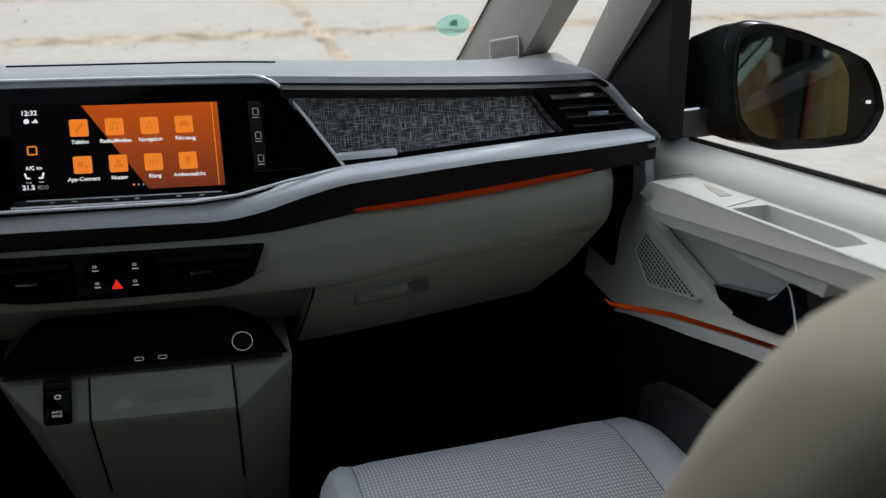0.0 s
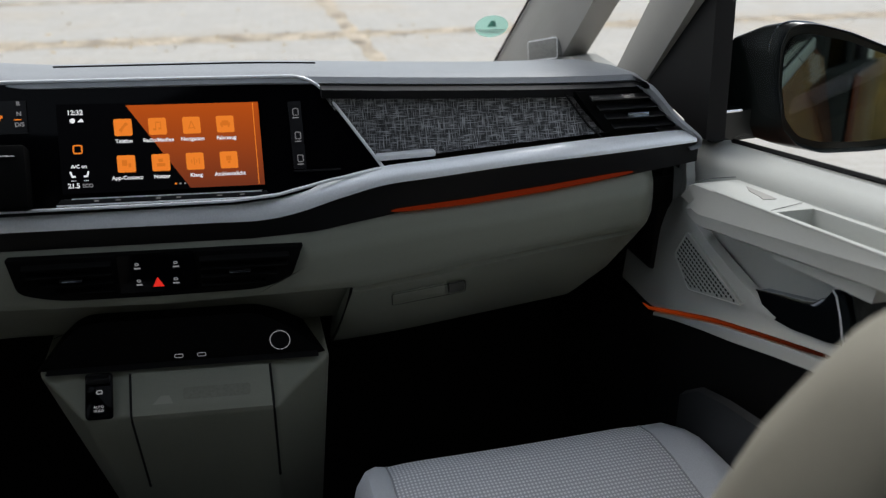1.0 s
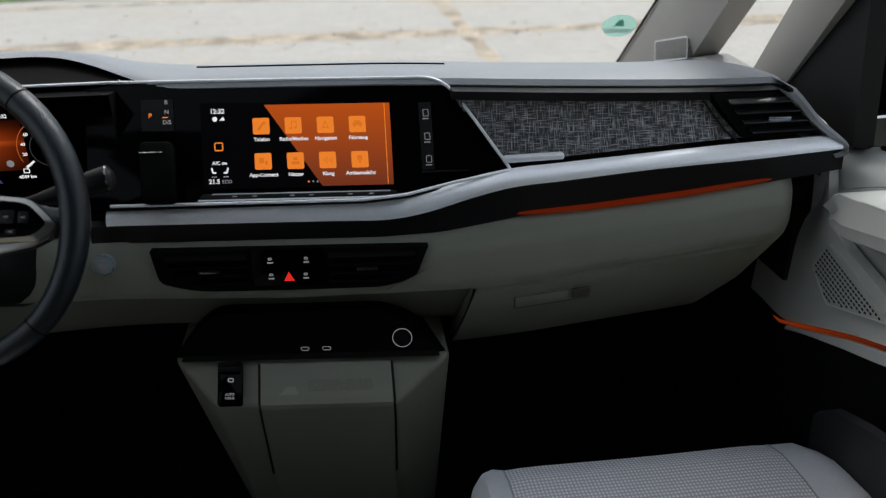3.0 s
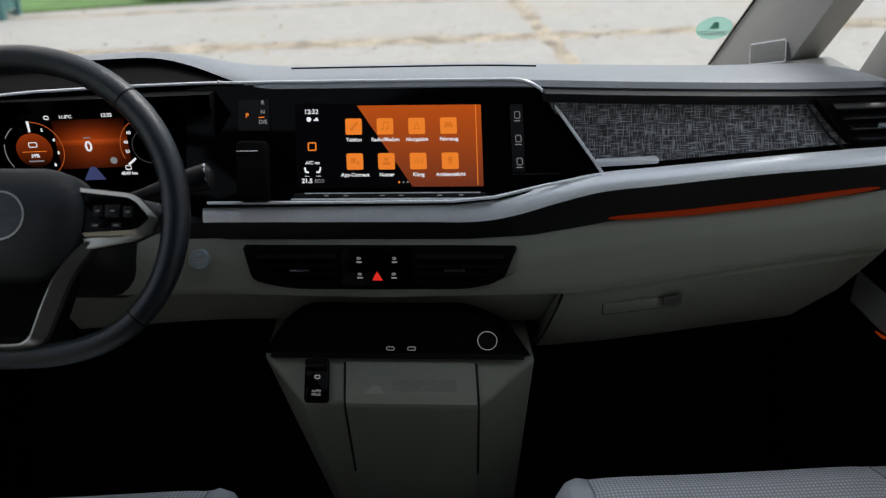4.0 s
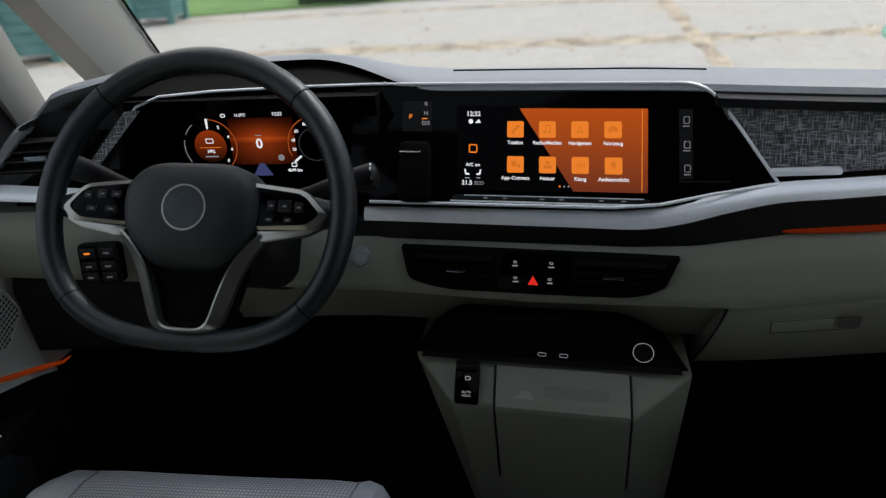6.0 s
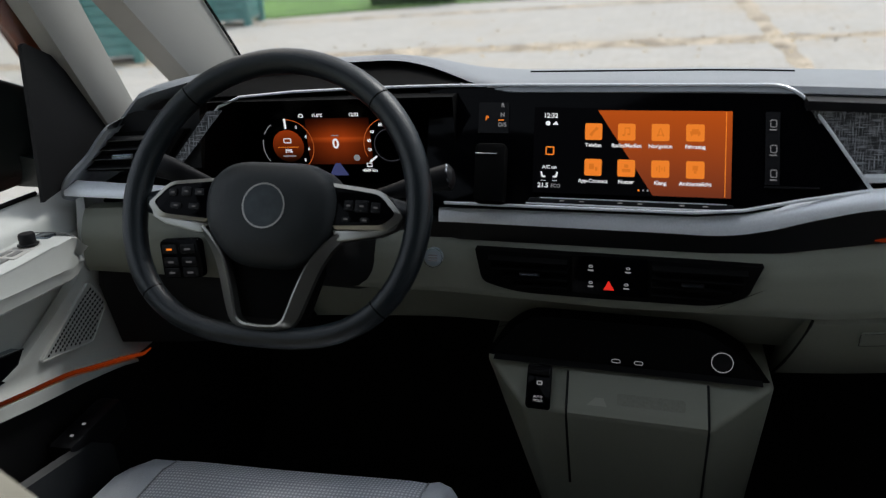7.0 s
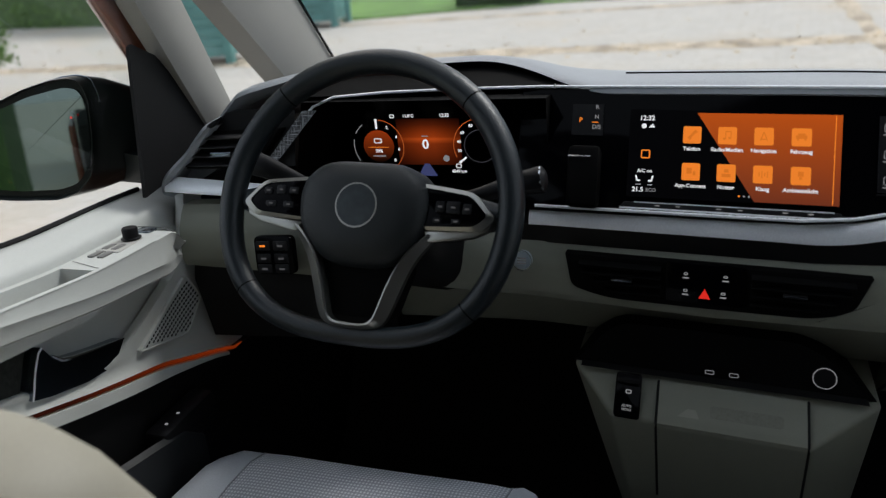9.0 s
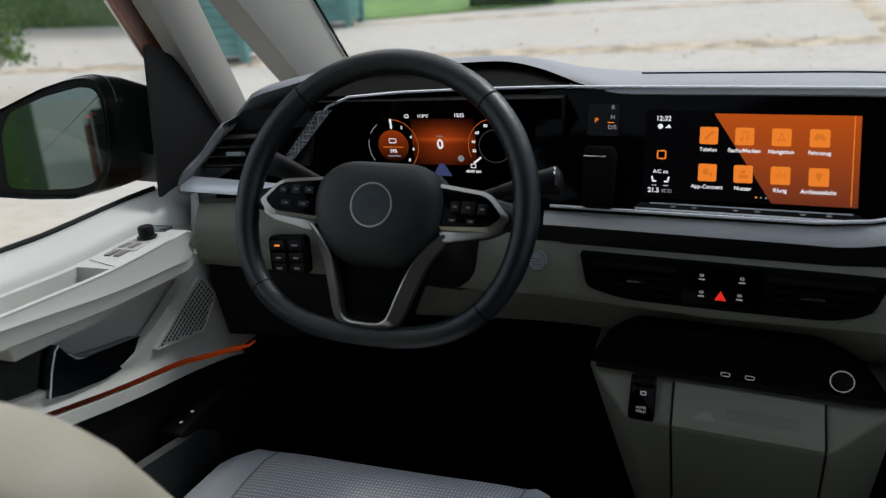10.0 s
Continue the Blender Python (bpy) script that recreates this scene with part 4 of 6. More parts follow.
def console_body(grow=0.0):
    bm = bmesh.new()
    v = {k: bm.verts.new(Vector(p)) for k, p in CV.items()}
    for f in (("tl", "tr", "lr", "ll"), ("ll", "lr", "br", "bl"), ("tl", "ll", "bl", "sl"), ("tr", "sr", "br", "lr"), ("tl", "sl", "ul"), ("tr", "ur", "sr"), ("ul", "ur", "tr", "tl"), ("bl", "br", "sr", "sl"), ("ul", "sl", "sr", "ur")):
        bm.faces.new([v[k] for k in f])
    bmesh.ops.bevel(bm, geom=list(bm.edges), offset=0.006, segments=3, affect="EDGES", profile=0.5)
    return bm


part("body", console_body(), CREAM_SHADED, console, warp=True)
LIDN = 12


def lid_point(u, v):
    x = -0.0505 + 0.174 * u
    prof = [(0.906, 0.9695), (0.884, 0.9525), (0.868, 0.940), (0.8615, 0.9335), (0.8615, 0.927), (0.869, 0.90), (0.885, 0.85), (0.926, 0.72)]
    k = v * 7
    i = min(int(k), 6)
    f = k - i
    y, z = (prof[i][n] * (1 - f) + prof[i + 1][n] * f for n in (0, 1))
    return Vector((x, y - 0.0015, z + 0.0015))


part("storage_lid", grid(lid_point, LIDN, 28), CREAM_SHADED, console, "closed cream storage lid", warp=True)
for x in (-0.0520, 0.1250):
    part("lid_gap", tube([(x, y - 0.0002, z + 0.0002) for y, z in [(0.906, 0.9695), (0.884, 0.9525), (0.868, 0.940), (0.8615, 0.9335), (0.8615, 0.927), (0.869, 0.90), (0.885, 0.85), (0.905, 0.785)]], 0.0019, 6), BLACK, console, warp=True)
part("lid_mark", plate([(-0.026, -0.008), (0.0, -0.008), (-0.006, 0.006), (-0.012, 0.006)], 0.0004, axes((0.0, 0.876, 0.949), (1, 0, 0), (0, 0.8, 0.6)), 0), material("embossed_cream", (0.245, 0.25, 0.205), 0.45), console, warp=True)
part("lid_mark", plate(rounded(0.085, 0.016, 0.004), 0.0004, axes((0.055, 0.879, 0.9515), (1, 0, 0), (0, 0.8, 0.6))), material("grip_rubber", (0.17, 0.172, 0.14), 0.7, grain=0.1), console, warp=True)
BAY = arc_points([(-0.168, 0.974), (-0.116, 1.028, 0.02), (-0.095, 1.0355, 0.012), (0.112, 1.0355, 0.012), (0.143, 1.021, 0.02), (0.200, 0.973), (0.1, 0.966), (-0.08, 0.966)])
bay = part("charging_bay", plate([(x, z - 1.0) for x, z in BAY], 0.10, axes((0, 0.9245, 1.0), (1, 0, 0), (0, 0.2, 1)), 0.003), DEEP, console, "black charging bay", warp=True)


def on_bay(x, z, off):
    return axes((x, 0.9245 + (z - 1.0) * 0.2 - off, z), (1, 0, 0), (0, 0.2, 1))


for x in (0.010, 0.039):
    part("usb_port", place(frame_ring(0.0115, 0.0055, 0.0022, 0.0009), on_bay(x, 0.985, 0.004)), GREY_GLOW, bay, warp=True, smooth=False)
socket = part("power_socket", plate(circle(0.0128, 32), 0.004, on_bay(0.1415, 0.998, 0.003), 0.0008), SATIN, bay, "round power socket with thin glowing ring", warp=True)
# the ring is a faint grey glow, not metal
part("socket_ring", place(ring_arc(0.0135, 0.0011, 0, 360, 40), on_bay(0.1415, 0.998, 0.006)), GREY_GLOW, socket, warp=True)
part("bay_floor", grid(lambda u, v: Vector((-0.155 + 0.345 * u, 0.905 + 0.02 * v, 0.9765 - 0.0 * v)), 6, 2), BLACK, console, warp=True)
swm = axes((-0.0895, 0.8805, 0.9560), (1, 0, 0.0), (0, 0.78, 0.62))
sw = part("parking_brake_switch", plate(rounded(0.033, 0.060, 0.004), 0.006, swm @ Matrix.Translation((0, 0, 0.004)), 0.001), GLOSS, console, "gloss black parking brake switch", warp=True)
part("switch_cap", block(*(swm @ Vector((0, 0.0205, 0.006))), 0.028, 0.012, 0.008, 0.002), SATIN, sw, warp=True)
part("switch_sign", place(frame_ring(0.008, 0.006, 0.002, 0.0016), swm @ Matrix.Translation((0.001, 0.004, 0.0046))), GREY_GLOW, sw, warp=True, smooth=False)
for dy, word in ((-0.0155, "AUTO"), (-0.0205, "HOLD")):
    lettering("switch_caption", word, 0.0044, swm @ Matrix.Translation((0, dy, 0.0046)), GREY_GLOW, sw, True)

# ---- doors ----
def door(s, name, label):
    """A front door's inner side; s is 1 for the passenger's and -1 for the driver's, which sits a little lower at its rear."""
    d = thing(name, label, "car door", kind="structure")

    def fit(bm):
        if s < 0:
            for v in bm.verts:
                x, y, z = v.co
                v.co = Vector((-x, y - 0.022 * smooth01(0.74, 0.9, y), z - 0.021 * smooth01(0.95, 0.64, y)))
        return bm

    def sill(y):
        return 1.212 + (0.946 - y) * 0.13

    def top(y):
        return 1.215 + (0.69 - y) * 0.135

    def fold(y):
        return float(np.interp(y, (-0.2, 0.467, 0.67, 0.84), (1.33, 1.236, 1.192, 1.156)))

    def under(y):
        return float(np.interp(y, (-0.2, 0.52, 0.81, 0.86), (1.32, 1.203, 1.146, 1.136)))

    def amb(y):
        return float(np.interp(y, (-0.3, 0.3, 0.586, 0.675, 0.807, 0.91, 0.98, 1.06), (1.25, 1.165, 1.078, 1.050, 1.005, 0.962, 0.932, 0.925)))

    def wall(y):
        return 0.752 + 0.012 * smooth01(0.72, 0.5, y)
    # ledge below the window
    part("window_ledge", fit(loft([[(0.812, y, sill(y) + 0.003), (0.802, y, sill(y) + 0.004), (0.795, y, sill(y)), (0.782, y, sill(y) - 0.007), (0.768, y, 0.55 * sill(y) + 0.45 * min(top(y), sill(y) - 0.02)), (0.760, y, min(top(y) + 0.004, sill(y) - 0.022)), (0.757, y, min(top(y) - 0.06, sill(y) - 0.06)), (0.812, y, min(top(y), sill(y)) - 0.06)] for y in np.linspace(1.12, -0.25, 54)])), CREAM_DOOR, d, "pale window ledge")
    part("window_seal", fit(tube([(0.803, y, sill(y) + 0.006) for y in np.linspace(0.93, -0.2, 20)], 0.0036, 6)), BLACK, d)
    # armrest: flat top, sloping shoulder, upright inner face; the grab pocket is let into its top
    rings = []
    for y in sorted([*np.linspace(0.845, -0.1, 40), 0.874, 0.871, 0.866, 0.857, 0.684, 0.6825, 0.6805, 0.528, 0.524, 0.521], reverse=True):
        end = 1 - (1 - smooth01(0.874, 0.845, y)) ** 1.5
        w = 0.690 + 0.016 * (1 - smooth01(0.874, 0.82, y))
        z = top(y) - 0.022 * (1 - end)
        f = min(fold(y), z - 0.006) - 0.010 * (1 - end)
        u = min(under(y), f - 0.008)
        dep = 0.058 * smooth01(0.684, 0.681, y) * smooth01(0.521, 0.527, y)
        k = 0.010 * smooth01(0.56, 0.524, y)
        rings.append([(0.764, y, z), (0.750 - k, y, z), (0.7475 - k, y, z - dep), (0.706, y, z - dep), (0.7005, y, z), (0.6965, y, z), (0.694, y, z - 0.0015), (w + 0.003, y, 0.35 * z + 0.65 * f), (w, y, f), (w + 0.002, y, f - 0.004), (w + 0.004, y, u), (w + 0.012, y, u - 0.005), (0.764, y, u - 0.022)])
    part("armrest", fit(loft(rings)), CREAM_DOOR, d, "pale door armrest with grab pocket")
    part("armrest_edge", fit(tube([(0.6945, y, top(y) - 0.0006) for y in np.linspace(0.80, 0.0, 24)], 0.0013, 6)), CREAM_DOOR, d)
    part("cover_gap", fit(tube([(x, 0.692 + 0.25 * (x - 0.70), top(0.692) + 0.0002) for x in np.linspace(0.700, 0.750, 6)], 0.0005, 6)), SWITCH, d)
    part("cover_gap", fit(tube(spline([(0.703, 0.868, 1.180), (0.715, 0.868, 1.187), (0.735, 0.862, 1.192), (0.758, 0.848, 1.197)], 12), 0.0007, 6)), SWITCH, d)
    # recessed wall behind the handle
    part("door_card", fit(grid(lambda u, v: Vector((wall(1.12 - 1.33 * u) + 0.006 * math.sin(math.pi * v), 1.12 - 1.33 * u, (under(1.12 - 1.33 * u) + 0.03) * (1 - v) + (amb(1.12 - 1.33 * u) - 0.01) * v)), 60, 14)), CREAM_DOOR, d, "pale moulded door card")
    # raised frame that sweeps down from the armrest's nose and back under the handle
    uppers = spline([(y, z, 0) for y, z in ((1.10, 1.20), (1.02, 1.203), (0.965, 1.198), (0.936, 1.172), (0.925, 1.140), (0.887, 1.110), (0.82, 1.091), (0.756, 1.077), (0.712, 1.071), (0.655, 1.085), (0.58, 1.106), (0.35, 1.17), (0.0, 1.25))], 84)
    lows = spline([(y, amb(y), 0) for y in (1.10, 1.04, 1.005, 0.97, 0.94, 0.91, 0.865, 0.81, 0.765, 0.70, 0.60, 0.35, 0.0)], 84)

    def face(y, v):
        return 0.7365 - 0.004 * v + 0.004 * math.sin(math.pi * v) + 0.012 * smooth01(0.93, 1.08, y) + 0.028 * smooth01(0.93, 1.0, y) * (1 - smooth01(0.1, 0.55, v))
    sweep = []
    for a, b in zip(uppers, lows):
        row = [Vector((face(a.x, 0) + 0.016, a.x, a.y + 0.0005)), Vector((face(a.x, 0) + 0.005, a.x, a.y)), Vector((face(a.x, 0) + 0.0015, a.x - 0.0006, a.y - 0.0015))]
        for k in range(1, 15):
            v = k / 14
            y, z = a.x * (1 - v) + b.x * v, a.y * (1 - v) + b.y * v - 0.004 * (1 - v)
            row.append(Vector((face(y, v), y, z)))
        row.append(row[-1] + Vector((0.012, 0, -0.003)))
        sweep.append(row)
    part("card_frame", fit(loft(sweep, False, False)), CREAM_DOOR, d, "pale raised frame round the handle scoop")
    # speaker grille: a plate with rows of slanting holes
    tri = [(0.903, 1.096), (0.755, 1.052), (0.879, 1.013), (0.928, 1.050)]
    fr = arc_points([(*p, 0.006) for p in tri], 3)
    sp = bmesh.new()
    va = [sp.verts.new((0.7325, y, z)) for y, z in fr]
    vb = [sp.verts.new((0.742, y, z)) for y, z in fr]
    sp.faces.new(va)
    for i in range(len(va)):
        j = (i + 1) % len(va)
        sp.faces.new((va[i], vb[i], vb[j], va[j]))
    grille = part("speaker_grille", fit(sp), CREAM_DOOR, d, "pale perforated speaker grille")
    part("grille_edge", fit(tube([(0.7325, y, z) for y, z in fr], 0.0013, 6, True, 1.0, (1, 0, 0))), CREAM_DOOR, grille)
    holes = bmesh.new()

    def inside(y, z):
        return all((b[0] - a[0]) * (z - a[1]) - (b[1] - a[1]) * (y - a[0]) > 0.0042 * math.hypot(b[0] - a[0], b[1] - a[1]) for a, b in zip(tri, tri[1:] + tri[:1]))
    for i in range(-40, 40):
        for j in range(-40, 40):
            y, z = 0.84 + 0.0068 * i + 0.0034 * j, 1.055 + 0.0018 * i - 0.0062 * j
            if inside(y, z):
                holes.faces.new([holes.verts.new((0.7318, y + a, z + b)) for a, b in ((-0.0026, -0.0013), (0.0006, -0.0019), (0.0026, -0.0004), (0.0024, 0.0016), (-0.0008, 0.0019), (-0.0028, 0.0006))])
    tagged(part("grille_holes", fit(holes), BLACK, grille, smooth=False), kind="stuff")
    # inner handle: dark chrome blade in the scoop, a dark woven niche behind it
    part("handle_niche", fit(grid(lambda u, v: Vector((wall(0.6) - 0.012, 0.606 - 0.04 * v - 0.3 * u, 1.170 + 0.07 * u - (0.075 + 0.02 * u) * v)), 8, 3)), NICHE, d, "dark woven niche behind the handle")
    edge = [(0.739, 1.083), (0.69, 1.099), (0.645, 1.114), (0.629, 1.121), (0.617, 1.134), (0.607, 1.151)]
    hpts = edge + [(0.600, 1.147), (0.588, 1.128), (0.574, 1.098), (0.60, 1.088), (0.66, 1.070), (0.70, 1.062), (0.722, 1.068)]
    h = bmesh.new()
    va = [h.verts.new((0.7385 - 0.006 * smooth01(0.70, 0.62, y), y, z)) for y, z in hpts]
    vb = [h.verts.new((0.757, y, z)) for y, z in hpts]
    h.faces.new(va)
    for i in range(len(va)):
        j = (i + 1) % len(va)
        h.faces.new((va[i], vb[i], vb[j], va[j]))
    part("inner_handle", fit(h), DARK_CHROME, d, "dark chrome inner door handle")
    part("handle_edge", fit(tube([(0.7385 - 0.006 * smooth01(0.70, 0.62, y), y, z + 0.0005) for y, z in edge[:5]], [0.0014, 0.0022, 0.0030, 0.0030, 0.0016], 8)), CHROME, d)
    part("handle_edge", fit(tube([(0.731, y, z) for y, z in hpts[5:9]], 0.0011, 8)), SILVER, d)
    # lit line, pale rim under it and the dark lower pocket
    part("ambient_light_strip", fit(tube([(0.7325, y, amb(y) - 0.003) for y in np.linspace(1.0, 0.3, 36)], [0.0010 + 0.0024 * math.sin(math.pi * (k / 35) ** 0.4) for k in range(36)], 8)), DOOR_LINE, d, "glowing orange ambient light line")
    part("pocket_rim", fit(loft([[(0.740, y, amb(y) - 0.006), (0.730, y, amb(y) - 0.0085), (0.729, y, amb(y) - 0.014 - 0.012 * smooth01(0.95, 0.75, y)), (0.745, y, amb(y) - 0.018 - 0.012 * smooth01(0.95, 0.75, y))] for y in np.linspace(0.96, -0.2, 34)])), CREAM_DOOR, d)
    part("lower_card", fit(loft([[(0.742, y, amb(y) - 0.012), (0.80, y, amb(y) - 0.012), (0.80, y, 0.5), (0.756, y, 0.5), (0.752, y, 0.85)] for y in np.linspace(1.10, -0.25, 24)])), BLACK, d, "black lower door card")
    part("map_pocket", fit(loft([[(0.692, y, 0.94 + 0.22 * (0.70 - y) - zo), (0.700, y, 0.946 + 0.22 * (0.70 - y) - zo), (0.712, y, 0.936 + 0.22 * (0.70 - y) - zo), (0.745, y, 0.62), (0.70, y, 0.60)] for y, zo in ((0.80, 0.03), (0.76, 0.006), (0.70, 0.0), (0.5, 0.0), (0.0, 0.0))])), POCKET, d, "dark slate map pocket")
    # black sail panel and window frame
    part("sail_panel", plate([(0.925, 1.225), (1.13, 1.27), (1.02, 1.43), (0.985, 1.54), (0.965, 1.54)] if s > 0 else [(0.866, 1.222), (1.10, 1.25), (1.045, 1.290), (0.955, 1.405), (0.912, 1.428), (0.905, 1.426)], 0.03 if s > 0 else 0.006, axes((s * 0.755, 0, 0), (0, 1, 0), (0, 0, 1)) if s < 0 else axes((s * 0.755 + 0.03, 0, 0), (0, 1, 0), (0, 0, 1))), BLACK, d, "black triangular mirror panel")
    part("door_glass", grid(lambda u, v: Vector((s * (0.803 - 0.12 * v), 0.93 - 1.06 * u, sill(0.93 - 1.06 * u) + 0.004 + v * (1.86 - sill(0.93 - 1.06 * u)))), 6, 4), GLASS, d).visible_shadow = False
    part("outer_skin", loft([[(s * 0.815, y, sill(y) - 0.02), (s * 0.835, y, sill(y) - 0.05), (s * 0.90, y, 1.05), (s * 0.91, y, 0.8), (s * 0.88, y, 0.4), (s * 0.83, y, 0.4), (s * 0.815, y, 1.0)] for y in np.linspace(1.2, -0.25, 10)]), COPPER, d, "copper painted outer skin")
    # what sits on the armrest's top
    def on_top(x, y, lift=0.0):
        z = top(y) + lift - (0.021 * smooth01(0.95, 0.64, y) if s < 0 else 0)
        return axes((s * x, y - (0.022 * smooth01(0.74, 0.9, y) if s < 0 else 0), z), (1, 0, 0), (0, 1, -0.135 if s > 0 else -0.07))
    if s > 0:
        part("embossed_mark", plate([(-0.011, -0.028), (0.006, -0.030), (0.010, 0.004), (0.012, 0.040), (0.0, 0.016), (-0.004, -0.006)], 0.0006, on_top(0.733, 0.765, 0.0008)), material("grey_mark", (0.33, 0.32, 0.30), 0.6), d)
    else:
        def key(label, x, y, w, l, mat, lift, r=0.002):
            return part(label, plate(rounded(w, l, r), 0.003, on_top(x, y, lift), 0.0008), mat, d)
        part("window_switches", plate(arc_points([(-0.019, -0.028, 0.004), (0.019, -0.028, 0.004), (0.012, 0.060, 0.012), (-0.015, 0.064, 0.008)], 3), 0.003, on_top(0.732, 0.775, 0.0008), 0.0008), material("switch_plate", (0.40, 0.395, 0.37), 0.45), d, "window switch plate")
        key("window_key", 0.741, 0.735, 0.010, 0.022, SWITCH, 0.002)
        key("window_key", 0.726, 0.735, 0.010, 0.022, SWITCH, 0.002)
        key("window_key", 0.742, 0.763, 0.010, 0.020, SWITCH, 0.002)
        key("window_key", 0.727, 0.763, 0.010, 0.020, SWITCH, 0.002)
        key("lock_key", 0.735, 0.843, 0.026, 0.020, DARK_CHROME, 0.0022, 0.005)
        part("mirror_knob", place(loft([[Vector((r * math.cos(a * math.pi / 8), r * math.sin(a * math.pi / 8), z)) for a in range(16)] for r, z in ((0.0135, 0), (0.0135, 0.001), (0.0105, 0.002), (0.0105, 0.013), (0.0092, 0.015), (0.007, 0.0152))]), on_top(0.732, 0.80, 0.002)), SATIN, d, "black round mirror knob")
        kb = part("key_block", block(-0.715, 0.78, 0.903, 0.04, 0.12, 0.05, 0.008), SATIN, d, "black key block in the door pocket")
        for y in (0.772, 0.745):
            part("key_sign", plate(rounded(0.005, 0.0045, 0.001), 0.0003, axes((-0.7115, y, 0.9286), (1, 0, 0), (0, 1, 0))), GREY_GLOW, kb, smooth=False)
    return d


door(1, "door_1", "closed passenger door with pale card and orange light line")
door(-1, "door_2", "closed driver's door with pale card and window switches")


# ---- door mirrors ----
def door_mirror(s):
    m = thing("door_mirror", "black door mirror with angular housing and tinted glass", "door mirror", "door mirrors")
    cx, cz = 0.958 if s > 0 else 0.978, 1.296
    out = [(-0.136, 0.054), (-0.126, 0.080), (-0.104, 0.0865), (-0.07, 0.0855), (-0.0143, 0.076), (0.0702, 0.0525), (0.108, 0.039), (0.136, 0.005), (0.1513, -0.0306), (0.1393, -0.060), (0.121, -0.0795), (0.047, -0.0895), (-0.036, -0.0957), (-0.08, -0.0877), (-0.115, -0.0635), (-0.131, -0.002)]
    glass = [(-0.1206, 0.046), (-0.1115, 0.067), (-0.084, 0.072), (-0.012, 0.063), (0.0616, 0.045), (0.0857, 0.016), (0.097, -0.0694), (0.034, -0.078), (-0.0386, -0.0813), (-0.0765, -0.075), (-0.104, -0.050), (-0.1177, -0.002)]
    pts = arc_points([(*p, 0.010) for p in out], 4)

    def ring(scale, y, dx=0.0, dz=0.0, tilt=0.29, shape=pts):
        return [Vector((s * (cx + 0.72 * a * scale + dx), y - tilt * (a * scale) + 0.09 * b * scale, cz + b * scale + dz)) for a, b in shape]
    part("housing", loft([ring(0.95, 0.9075), ring(0.965, 0.899), ring(0.985, 0.8965), ring(1.0, 0.901), ring(1.0, 0.915, -0.008, 0, 0.27), ring(0.96, 0.940, -0.030, -0.003, 0.2), ring(0.83, 0.982, -0.060, -0.010, 0.1), ring(0.62, 1.018, -0.070, -0.014, 0.05), ring(0.36, 1.038, -0.072, -0.015, 0), ring(0.1, 1.046, -0.072, -0.015, 0)]), BODY_DARK, m, "dark gloss mirror housing")
    panel = arc_points([(*p, 0.012) for p in glass], 4)
    part("mirror_glass", loft([ring(1.0, 0.908, shape=panel), ring(0.99, 0.9055, shape=panel)]), MIRROR, m, "tinted mirror glass")
    part("shell_seam", tube(ring(1.003, 0.913, -0.007, 0, 0.272)[:60], 0.0012, 6), DARK_CHROME, m)
    part("arm", loft([[(s * x, y0, z1), (s * x, y1, z1), (s * x, y1, z0), (s * x, y0, z0)] for x, y0, y1, z0, z1 in ((0.775, 0.945, 1.02, 1.215, 1.258), (0.83, 0.955, 1.02, 1.212, 1.256), (0.91, 0.975, 1.02, 1.208, 1.262))]), BODY_DARK, m)
    part("arm_trim", tube([(s * 0.78, 0.944, 1.259), (s * 0.825, 0.953, 1.258)], 0.0022, 6), CHROME, m)
    part("assist_lamp", plate(rounded(0.007, 0.005, 0.0012) if s > 0 else rounded(0.003, 0.003, 0.001), 0.0004, axes((1.043, 0.8615, 1.277), (1, -0.4, 0), (0, 0, 1)) if s > 0 else axes((-0.905, 0.9230, 1.325), (1, 0.4, 0), (0, 0, 1))), WHITE_GLOW if s > 0 else RED_GLOW, m)
    return m


door_mirror(1)
door_mirror(-1)


